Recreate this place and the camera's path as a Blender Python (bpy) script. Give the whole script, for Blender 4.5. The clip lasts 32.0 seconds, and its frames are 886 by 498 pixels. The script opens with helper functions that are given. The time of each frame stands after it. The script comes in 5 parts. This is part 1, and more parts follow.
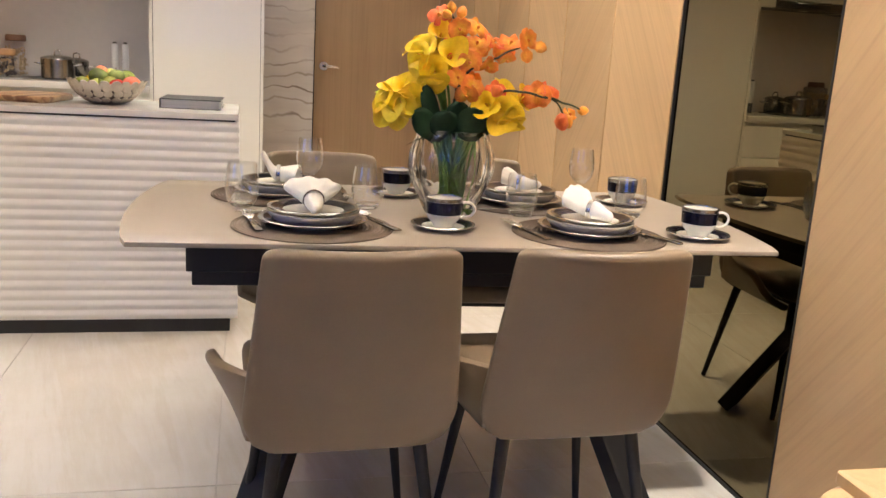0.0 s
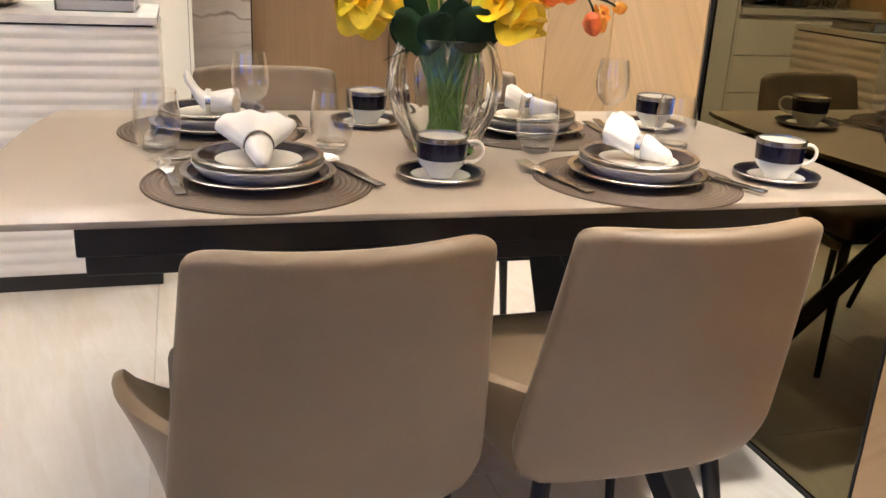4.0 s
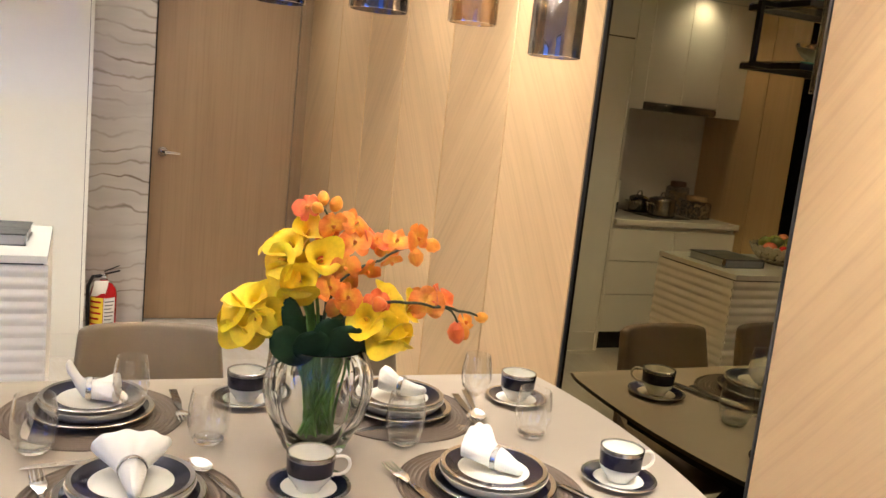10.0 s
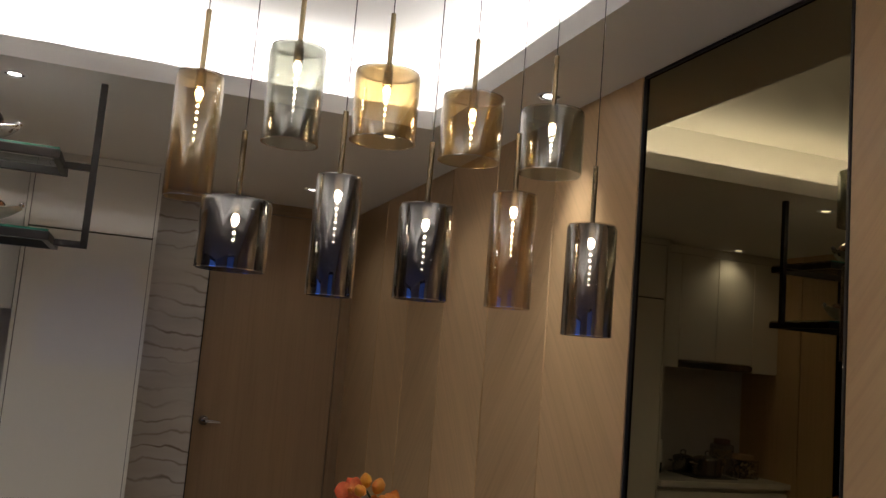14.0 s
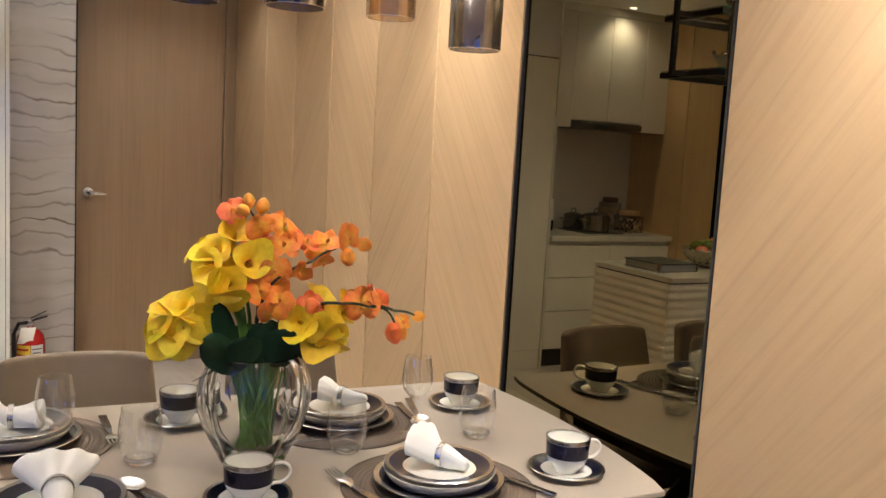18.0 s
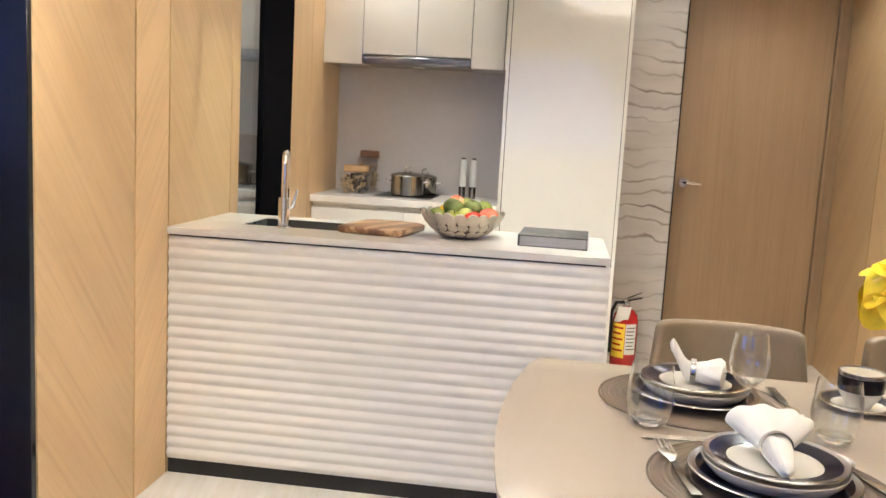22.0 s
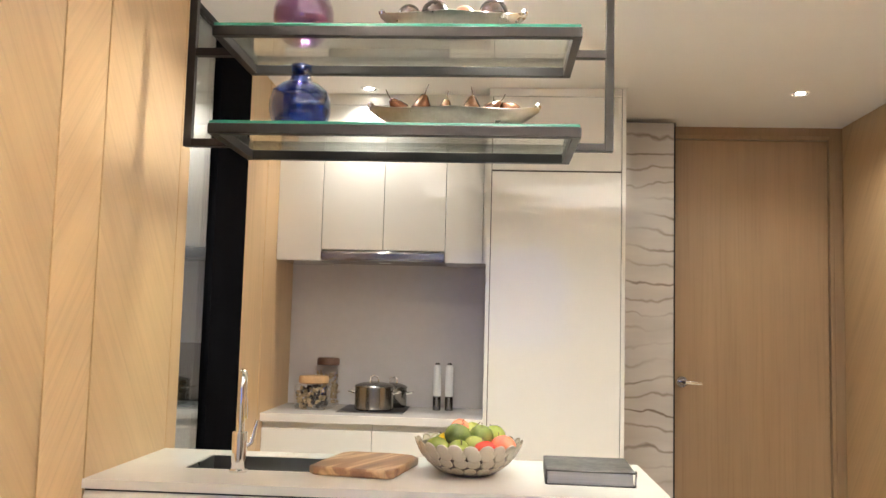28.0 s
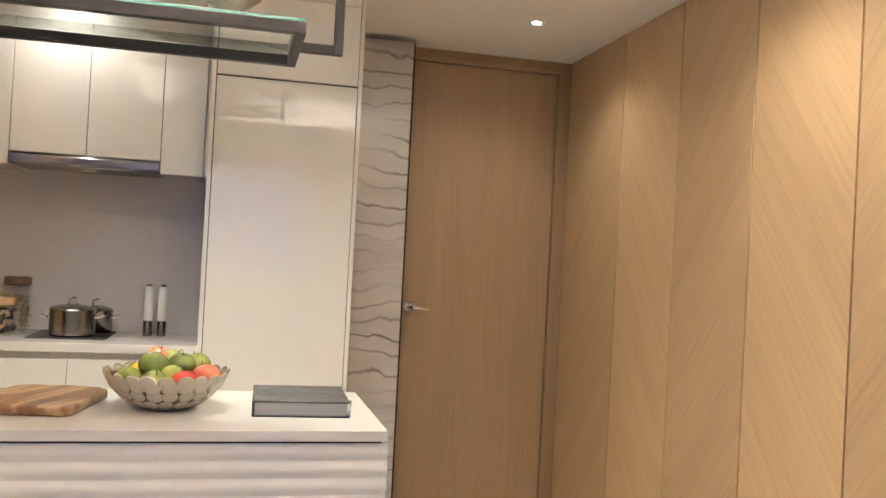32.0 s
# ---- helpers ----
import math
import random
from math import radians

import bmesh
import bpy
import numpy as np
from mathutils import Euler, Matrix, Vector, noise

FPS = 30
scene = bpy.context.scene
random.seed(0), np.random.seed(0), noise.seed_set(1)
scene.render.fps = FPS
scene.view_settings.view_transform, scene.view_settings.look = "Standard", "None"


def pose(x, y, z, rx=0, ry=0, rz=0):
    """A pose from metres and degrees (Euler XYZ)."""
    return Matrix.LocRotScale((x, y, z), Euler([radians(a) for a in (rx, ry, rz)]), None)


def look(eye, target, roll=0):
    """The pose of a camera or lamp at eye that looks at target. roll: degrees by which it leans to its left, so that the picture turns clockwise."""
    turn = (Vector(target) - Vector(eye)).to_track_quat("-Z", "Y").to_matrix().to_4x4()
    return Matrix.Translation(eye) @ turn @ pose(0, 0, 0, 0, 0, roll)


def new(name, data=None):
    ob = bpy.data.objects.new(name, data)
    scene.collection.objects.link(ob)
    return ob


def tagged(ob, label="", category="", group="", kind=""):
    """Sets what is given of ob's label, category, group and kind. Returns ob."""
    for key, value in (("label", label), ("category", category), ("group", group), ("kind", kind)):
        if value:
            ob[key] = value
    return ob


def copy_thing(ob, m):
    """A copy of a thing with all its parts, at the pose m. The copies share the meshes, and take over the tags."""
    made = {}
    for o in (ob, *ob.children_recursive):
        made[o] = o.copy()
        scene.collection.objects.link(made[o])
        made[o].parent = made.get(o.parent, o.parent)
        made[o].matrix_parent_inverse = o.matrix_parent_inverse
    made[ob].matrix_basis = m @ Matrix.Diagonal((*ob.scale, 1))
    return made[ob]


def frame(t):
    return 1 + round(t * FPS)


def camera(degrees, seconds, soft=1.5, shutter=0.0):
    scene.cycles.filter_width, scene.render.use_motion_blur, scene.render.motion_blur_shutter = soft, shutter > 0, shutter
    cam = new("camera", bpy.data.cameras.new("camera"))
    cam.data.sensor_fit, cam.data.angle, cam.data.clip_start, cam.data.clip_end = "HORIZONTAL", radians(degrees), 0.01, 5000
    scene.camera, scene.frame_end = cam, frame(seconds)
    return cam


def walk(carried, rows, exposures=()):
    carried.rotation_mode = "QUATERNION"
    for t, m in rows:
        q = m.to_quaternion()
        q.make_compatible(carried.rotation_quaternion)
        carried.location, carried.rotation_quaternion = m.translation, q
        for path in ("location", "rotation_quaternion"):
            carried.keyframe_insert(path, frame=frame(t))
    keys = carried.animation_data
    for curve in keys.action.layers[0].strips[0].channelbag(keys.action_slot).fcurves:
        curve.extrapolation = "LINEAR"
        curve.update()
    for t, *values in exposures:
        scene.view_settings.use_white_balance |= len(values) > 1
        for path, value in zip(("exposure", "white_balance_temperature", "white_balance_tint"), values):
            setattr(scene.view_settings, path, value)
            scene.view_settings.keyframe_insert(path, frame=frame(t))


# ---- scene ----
cam = camera(54.4, 32.0)
PATH = [
    (0, (0.024, 0.697, 1.199), (0.476, 2.594, 0.757), 3.52),
    (0.5, (0.032, 0.900, 1.201), (0.587, 2.752, 0.692), 3.43),
    (1, (0.052, 1.057, 1.187), (0.532, 2.924, 0.655), 3.22),
    (1.5, (0.107, 1.238, 1.153), (0.601, 3.083, 0.560), 3.11),
    (2, (0.097, 1.323, 1.147), (0.566, 3.138, 0.452), 1.18),
    (2.5, (0.078, 1.365, 1.146), (0.595, 3.165, 0.443), 1.80),
    (4.5, (0.069, 1.326, 1.183), (0.629, 3.137, 0.544), 2.96),
    (5, (0.063, 1.338, 1.207), (0.584, 3.166, 0.586), 3.16),
    (5.5, (0.063, 1.345, 1.240), (0.604, 3.173, 0.635), 3.96),
    (6, (0.064, 1.347, 1.271), (0.610, 3.201, 0.757), 4.15),
    (6.5, (0.063, 1.351, 1.302), (0.607, 3.211, 0.807), 3.92),
    (7, (0.056, 1.342, 1.340), (0.593, 3.201, 0.833), 4.44),
    (7.5, (0.055, 1.332, 1.383), (0.565, 3.197, 0.870), 2.57),
    (8, (0.058, 1.325, 1.412), (0.545, 3.165, 0.800), 2.69),
    (8.5, (0.061, 1.295, 1.459), (0.598, 3.097, 0.777), 4.29),
    (9, (0.072, 1.297, 1.498), (0.655, 3.105, 0.875), 5.20),
    (9.5, (0.079, 1.297, 1.522), (0.726, 3.112, 0.984), 5.54),
    (10, (0.086, 1.273, 1.547), (0.870, 3.083, 1.216), 6.18),
    (10.5, (0.093, 1.248, 1.552), (1.021, 3.013, 1.402), 6.55),
    (11, (0.092, 1.230, 1.567), (1.067, 2.976, 1.523), 5.94),
    (11.5, (0.088, 1.209, 1.578), (1.087, 2.941, 1.633), 5.80),
    (12, (0.081, 1.196, 1.598), (1.064, 2.931, 1.742), 5.38),
    (12.5, (0.079, 1.204, 1.604), (1.012, 2.963, 1.793), 5.52),
    (13, (0.054, 1.210, 1.609), (0.806, 3.049, 1.841), 5.18),
    (13.5, (0.042, 1.212, 1.608), (0.676, 3.092, 1.858), 4.91),
    (15.5, (0.085, 1.223, 1.566), (0.943, 3.026, 1.683), 3.65),
    (16, (0.091, 1.238, 1.543), (0.961, 3.038, 1.581), 3.24),
    (16.5, (0.095, 1.246, 1.524), (0.959, 3.049, 1.479), 3.01),
    (17, (0.101, 1.260, 1.496), (0.977, 3.056, 1.391), 2.98),
    (17.5, (0.110, 1.266, 1.475), (1.004, 3.048, 1.319), 3.16),
    (18, (0.114, 1.271, 1.451), (1.021, 3.039, 1.221), 3.28),
    (18.5, (0.119, 1.273, 1.417), (1.024, 3.026, 1.087), 3.16),
    (19, (0.122, 1.275, 1.385), (0.998, 3.020, 0.948), 3.31),
    (19.5, (0.094, 1.276, 1.386), (0.846, 3.093, 1.017), 3.43),
    (20, (0.053, 1.303, 1.378), (0.610, 3.201, 1.082), 3.53),
    (20.5, (-0.003, 1.329, 1.365), (0.324, 3.288, 1.129), 4.12),
    (21, (-0.089, 1.318, 1.372), (0.016, 3.302, 1.141), 4.21),
    (21.5, (-0.145, 1.352, 1.349), (-0.240, 3.334, 1.093), 4.15),
    (22, (-0.186, 1.432, 1.308), (-0.446, 3.396, 1.033), 3.14),
    (22.5, (-0.211, 1.523, 1.281), (-0.645, 3.446, 0.944), 1.89),
    (23, (-0.262, 1.604, 1.274), (-0.671, 3.507, 0.812), 2.43),
    (23.5, (-0.354, 1.717, 1.266), (-0.622, 3.642, 0.794), 0.31),
    (24, (-0.375, 1.836, 1.261), (-0.634, 3.773, 0.834), 0.47),
    (24.5, (-0.366, 1.986, 1.253), (-0.607, 3.916, 0.786), 0.96),
    (26.5, (-0.485, 2.042, 1.262), (-0.614, 4.030, 1.092), 1.17),
    (27, (-0.487, 2.047, 1.295), (-0.625, 4.042, 1.237), 1.13),
    (27.5, (-0.491, 2.056, 1.318), (-0.626, 4.051, 1.380), 1.47),
    (28, (-0.482, 2.058, 1.347), (-0.605, 4.046, 1.521), 1.50),
    (28.5, (-0.487, 2.065, 1.369), (-0.576, 4.046, 1.631), 1.17),
    (29, (-0.489, 2.059, 1.375), (-0.552, 4.034, 1.682), 1.11),
    (29.5, (-0.490, 2.076, 1.384), (-0.446, 4.050, 1.704), 1.66),
    (30, (-0.479, 2.091, 1.388), (-0.247, 4.049, 1.724), 2.43),
    (30.5, (-0.451, 2.093, 1.389), (-0.055, 4.023, 1.731), 3.22),
    (31, (-0.452, 2.117, 1.389), (0.008, 4.043, 1.671), 3.45),
    (31.5, (-0.447, 2.135, 1.348), (0.051, 4.067, 1.484), 3.35),
    (32, (-0.396, 2.287, 1.333), (0.075, 4.231, 1.358), 2.96),
]

# exposure of the clip's camera along the walk
EXPOSURES = [(0.0, 0.23, 6550, 11), (1.0, 0.33, 6400, 9), (5.0, 0.37, 6400, 10), (9.0, 0.33, 6300, 10), (10.0, 0.41, 6300, 8), (11.0, -0.60, 6150, 12), (12.0, -1.19, 6000, 10), (13.0, -1.84, 6200, 10), (13.5, -1.94, 6200, 10),
             (15.0, -1.59, 6200, 11), (16.0, -0.99, 6100, 12), (17.0, -0.44, 6050, 11), (18.5, 0.14, 6050, 8), (20.0, 0.40, 6000, 6), (21.0, 0.40, 5850, 6), (22.0, 0.57, 6100, 6), (23.0, 0.37, 6350, 6),
             (24.0, 0.52, 6450, 5), (27.0, 0.48, 6250, 5), (28.0, 0.50, 6250, 6), (29.0, -0.08, 6150, 8), (30.0, -0.22, 6050, 8), (31.0, -0.80, 6250, 10), (32.0, 0.25, 6450, 8)]
walk(cam, [(t, look(eye, target, roll)) for t, eye, target, roll in PATH], EXPOSURES)

# ---- plan, in metres ----
XL, XR = -1.6, 1.467          # panelled side walls
YB, YD = -1.55, 7.03           # wall behind the camera, door wall
FLOOR = -0.047                # top of the stone floor
CEIL, COVE = 2.52, 2.80        # lowered ceiling, top of the lit recess
COVE_X0, COVE_X1, COVE_Y0, COVE_Y1 = -1.17, 1.127, 1.5, 4.52
ISL_Y0, ISL_Y1 = 4.4, 5.0     # island
KIT_BACK, KIT_FRONT = 6.76, 6.2

# ---- world and lights ----
world = bpy.data.worlds.new("world")
scene.world = world
world.use_nodes = True
wn = world.node_tree.nodes
wsky = wn.new("ShaderNodeTexSky")
wsky.sky_type, wsky.sun_disc, wsky.sun_elevation, wsky.sun_rotation = "NISHITA", False, radians(4), radians(200)
world.node_tree.links.new(wsky.outputs[0], wn["Background"].inputs[0])
wn["Background"].inputs[1].default_value = 0.05

WARM = (1.0, 0.935, 0.875)
NEUTRAL = (1.0, 0.90, 0.76)


def spot_lamp(name, x, y, z, power, colour=WARM, cone=138, blend=0.85, radius=0.05):
    data = bpy.data.lights.new(name, "SPOT")
    data.energy, data.color, data.spot_size, data.spot_blend, data.shadow_soft_size = power, colour, radians(cone), blend, radius
    ob = new(name, data)
    ob.location = (x, y, z)
    return ob


def strip_lamp(name, x, y, z, sx, sy, power, rx=0, ry=0, colour=WARM):
    data = bpy.data.lights.new(name, "AREA")
    data.shape, data.size, data.size_y, data.energy, data.color = "RECTANGLE", sx, sy, power, colour
    ob = new(name, data)
    ob.matrix_basis = pose(x, y, z, rx, ry, 0)
    return ob


# entries from (1.34, 0.4) to (1.1, -0.9) are added fill lamps, out of view
DOWNLIGHTS = [(-1.135, 4.75, 52), (-0.466, 4.755, 112), (-1.136, 6.28, 26), (1.008, 4.737, 40), (0.989, 6.295, 28), (1.319, 3.83, 142),
              (1.28, 2.1, 255), (1.34, 0.4, 30), (-1.36, 3.3, 135), (-1.38, 1.4, 45), (0.0, -0.9, 12), (-1.1, -0.9, 12), (1.1, -0.9, 12), (-2.2, 6.3, 46)]
for lx, ly, lp in DOWNLIGHTS:
    near_wall = min(abs(lx - XL), abs(lx - XR)) < 0.3
    spot_lamp("downlight_lamp", lx, ly, CEIL - 0.012, lp, cone=74 if near_wall else 138, blend=1.0 if near_wall else 0.85)
cx, cy = (COVE_X0 + COVE_X1) / 2, (COVE_Y0 + COVE_Y1) / 2
lw, ll = COVE_X1 - COVE_X0, COVE_Y1 - COVE_Y0
COVE_W = 52
strip_lamp("cove_lamp_far", cx, COVE_Y1 + 0.10, CEIL + 0.07, lw, 0.03, COVE_W, 180)
strip_lamp("cove_lamp_near", cx, COVE_Y0 - 0.10, CEIL + 0.07, lw, 0.03, COVE_W, 180)
strip_lamp("cove_lamp_right", COVE_X1 + 0.10, cy, CEIL + 0.07, 0.03, ll, COVE_W * 1.25, 180)
strip_lamp("cove_lamp_left", COVE_X0 - 0.10, cy, CEIL + 0.07, 0.03, ll, COVE_W * 1.25, 180)

# ---- materials ----


def shader(name):
    m = bpy.data.materials.new(name)
    m.use_nodes = True
    nt = m.node_tree
    return m, nt, nt.nodes["Principled BSDF"]


def put(nt, kind, **values):
    n = nt.nodes.new(kind)
    for k, v in values.items():
        if k in n.inputs:
            n.inputs[k].default_value = v
    return n


def coords(nt, scale=(1, 1, 1), turn=(0, 0, 0), spread=7.0):
    """Object coordinates, shifted for each object, turned and scaled."""
    tc, info = nt.nodes.new("ShaderNodeTexCoord"), nt.nodes.new("ShaderNodeObjectInfo")
    mul = nt.nodes.new("ShaderNodeMath")
    mul.operation = "MULTIPLY"
    mul.inputs[1].default_value = spread
    nt.links.new(info.outputs["Random"], mul.inputs[0])
    add = nt.nodes.new("ShaderNodeVectorMath")
    add.operation = "ADD"
    nt.links.new(tc.outputs["Object"], add.inputs[0])
    nt.links.new(mul.outputs[0], add.inputs[1])
    mp = nt.nodes.new("ShaderNodeMapping")
    mp.inputs["Rotation"].default_value = [radians(a) for a in turn]
    mp.inputs["Scale"].default_value = scale
    nt.links.new(add.outputs[0], mp.inputs[0])
    # the turn comes first, then the stretch
    if any(turn):
        mp.inputs["Scale"].default_value = (1, 1, 1)
        mp2 = nt.nodes.new("ShaderNodeMapping")
        mp2.inputs["Scale"].default_value = scale
        nt.links.new(mp.outputs[0], mp2.inputs[0])
        return mp2.outputs[0]
    return mp.outputs[0]


def noise_tex(nt, vec, scale, detail=3.0, rough=0.55, distort=0.0):
    n = put(nt, "ShaderNodeTexNoise", Scale=scale, Detail=detail, Roughness=rough, Distortion=distort)
    nt.links.new(vec, n.inputs["Vector"])
    return n.outputs["Fac"]


def ramp(nt, fac, stops):
    r = nt.nodes.new("ShaderNodeValToRGB")
    els = r.color_ramp.elements
    while len(els) < len(stops):
        els.new(0.5)
    for e, (p, c) in zip(els, stops):
        e.position, e.color = p, (*c, 1)
    nt.links.new(fac, r.inputs[0])
    return r.outputs[0]


def mix_rgb(nt, a, b, fac, mode="MIX"):
    n = nt.nodes.new("ShaderNodeMix")
    n.data_type, n.blend_type = "RGBA", mode
    for sock, v in ((n.inputs[0], fac), (n.inputs[6], a), (n.inputs[7], b)):
        if hasattr(v, "links"):
            nt.links.new(v, sock)
        else:
            sock.default_value = v if isinstance(v, (int, float)) else (*v, 1)
    return n.outputs[2]


def bump(nt, bsdf, fac, strength, distance=0.002):
    b = put(nt, "ShaderNodeBump", Strength=strength, Distance=distance)
    nt.links.new(fac, b.inputs["Height"])
    nt.links.new(b.outputs[0], bsdf.inputs["Normal"])


def scaled(c, k):
    return tuple(min(1.0, v * k) for v in c)


def surface(name, colour, rough=0.5, metal=0.0, vary=0.08, scale=6.0, fine=80.0, relief=0.0, spec=0.5, coat=0.0, sheen=0.0, stretch=(1, 1, 1), dist=0.001):
    """A surface with variation at two scales, in colour, gloss and relief."""
    m, nt, b = shader(name)
    vec = coords(nt, stretch)
    broad, grain = noise_tex(nt, vec, scale, 3), noise_tex(nt, vec, fine, 2)
    both = nt.nodes.new("ShaderNodeMath")
    both.operation = "MULTIPLY_ADD"
    nt.links.new(grain, both.inputs[0])
    both.inputs[1].default_value = 0.4
    nt.links.new(broad, both.inputs[2])
    nt.links.new(ramp(nt, both.outputs[0], [(0.45, scaled(colour, 1 - vary)), (0.95, scaled(colour, 1 + vary))]), b.inputs["Base Color"])
    rr = nt.nodes.new("ShaderNodeMapRange")
    rr.inputs["From Min"].default_value, rr.inputs["From Max"].default_value = 0.3, 0.7
    rr.inputs["To Min"].default_value, rr.inputs["To Max"].default_value = max(0.02, rough * 0.88), min(1, rough * 1.12)
    nt.links.new(broad, rr.inputs["Value"])
    nt.links.new(rr.outputs[0], b.inputs["Roughness"])
    b.inputs["Metallic"].default_value = metal
    b.inputs["Specular IOR Level"].default_value = spec
    b.inputs["Coat Weight"].default_value = coat
    b.inputs["Coat Roughness"].default_value = 0.06
    b.inputs["Sheen Weight"].default_value = sheen
    if relief:
        bump(nt, b, grain, relief, dist)
    return m


def veneer(name, colour, turn, rough=0.36, contrast=0.13, streak=55.0):
    """Wood veneer: long fine streaks along one direction, with broad bands."""
    m, nt, b = shader(name)
    vec = coords(nt, (streak, streak, 1.6), turn, 3.0)
    fine = noise_tex(nt, vec, 1.0, 4, 0.65)
    vec2 = coords(nt, (7.0, 7.0, 0.5), turn, 3.0)
    band = noise_tex(nt, vec2, 1.0, 2, 0.5, 0.4)
    c1 = ramp(nt, fine, [(0.25, scaled(colour, 1 - contrast)), (0.5, colour), (0.8, scaled(colour, 1 + contrast * 0.5))])
    c2 = ramp(nt, band, [(0.3, (0.92, 0.91, 0.89)), (0.7, (1.03, 1.03, 1.02))])
    col = mix_rgb(nt, c1, c2, 1.0, "MULTIPLY")
    info = nt.nodes.new("ShaderNodeObjectInfo")
    tone = ramp(nt, info.outputs["Random"], [(0.0, (0.93, 0.92, 0.90)), (1.0, (1.05, 1.04, 1.03))])
    nt.links.new(mix_rgb(nt, col, tone, 1.0, "MULTIPLY"), b.inputs["Base Color"])
    b.inputs["Roughness"].default_value = rough
    b.inputs["Specular IOR Level"].default_value = 0.4
    bump(nt, b, fine, 0.10, 0.0006)
    return m


def thin_glass(name, tint, rough=0.0, gloss=1.0, ior=1.5):
    """A thin wall of clear or tinted glass: see-through, with a mirror-like sheen at its skin."""
    m = bpy.data.materials.new(name)
    m.use_nodes = True
    nt = m.node_tree
    nt.nodes.remove(nt.nodes["Principled BSDF"])
    tr, gl, lw, mx = put(nt, "ShaderNodeBsdfTransparent"), put(nt, "ShaderNodeBsdfGlossy"), put(nt, "ShaderNodeLayerWeight", Blend=0.5), nt.nodes.new("ShaderNodeMixShader")
    f0 = ((ior - 1) / (ior + 1)) ** 2
    pw, fr = nt.nodes.new("ShaderNodeMath"), nt.nodes.new("ShaderNodeMath")
    pw.operation, fr.operation = "POWER", "MULTIPLY_ADD"
    pw.inputs[1].default_value = 2.7
    fr.inputs[1].default_value, fr.inputs[2].default_value = (1 - f0) * 0.9, f0
    nt.links.new(lw.outputs["Facing"], pw.inputs[0])
    nt.links.new(pw.outputs[0], fr.inputs[0])
    tr.inputs[0].default_value = (*tint, 1)
    gl.inputs["Roughness"].default_value = rough
    gl.inputs["Color"].default_value = (gloss, gloss, gloss, 1)
    nt.links.new(fr.outputs[0], mx.inputs[0])
    nt.links.new(tr.outputs[0], mx.inputs[1])
    nt.links.new(gl.outputs[0], mx.inputs[2])
    nt.links.new(mx.outputs[0], nt.nodes["Material Output"].inputs[0])
    return m


def lamp_skin(name, colour, strength):
    m, nt, b = shader(name)
    b.inputs["Base Color"].default_value = (*colour, 1)
    b.inputs["Emission Color"].default_value = (*colour, 1)
    b.inputs["Emission Strength"].default_value = strength
    return m


def floor_stone(name):
    m, nt, b = shader(name)
    vec = coords(nt, (1, 1, 1), (0, 0, 78), 9.0)
    long = coords(nt, (0.7, 7.0, 1), (0, 0, 78), 9.0)
    cloud, vein, grit = noise_tex(nt, vec, 2.2, 4, 0.6, 0.3), noise_tex(nt, long, 1.1, 6, 0.7, 0.15), noise_tex(nt, vec, 70, 2)
    base = ramp(nt, cloud, [(0.3, (0.71, 0.67, 0.59)), (0.7, (0.80, 0.76, 0.69))])
    streak = ramp(nt, vein, [(0.34, (1, 1, 1)), (0.47, (0.94, 0.92, 0.88)), (0.56, (1, 1, 1)), (0.66, (0.965, 0.955, 0.93)), (0.78, (1, 1, 1))])
    nt.links.new(mix_rgb(nt, base, streak, 1.0, "MULTIPLY"), b.inputs["Base Color"])
    b.inputs["Roughness"].default_value = 0.2
    bump(nt, b, grit, 0.03, 0.0005)
    return m


def wavy_marble(name):
    """White marble with thin dark wavy veins that lie nearly level."""
    m, nt, b = shader(name)
    vec = coords(nt, (1, 1, 1), (0, 0, 0), 0.0)
    w = put(nt, "ShaderNodeTexWave", Scale=1.75, Distortion=3.0, Detail=3.0)
    w.inputs["Detail Scale"].default_value = 2.0
    w.bands_direction = "Z"
    st = nt.nodes.new("ShaderNodeMapping")
    st.inputs["Scale"].default_value = (1.2, 1.2, 1.0)
    nt.links.new(vec, st.inputs[0])
    nt.links.new(st.outputs[0], w.inputs["Vector"])
    cloud = noise_tex(nt, coords(nt, (2, 2, 9), (0, 0, 0), 0.0), 1.0, 3)
    faint = ramp(nt, noise_tex(nt, coords(nt, (1.5, 1.5, 2.2), (0, 0, 0), 0.0), 1.0, 2), [(0.38, (0, 0, 0)), (0.62, (1, 1, 1))])
    base = ramp(nt, cloud, [(0.3, (0.47, 0.43, 0.385)), (0.7, (0.58, 0.54, 0.49))])
    vein = ramp(nt, w.outputs["Fac"], [(0.0, (0.36, 0.31, 0.27)), (0.006, (0.62, 0.57, 0.53)), (0.024, (1, 1, 1)), (0.965, (1, 1, 1)), (0.994, (0.76, 0.72, 0.69)), (1.0, (0.55, 0.50, 0.46))])
    vein = mix_rgb(nt, (1, 1, 1), vein, faint)
    nt.links.new(mix_rgb(nt, base, vein, 1.0, "MULTIPLY"), b.inputs["Base Color"])
    b.inputs["Roughness"].default_value = 0.18
    return m


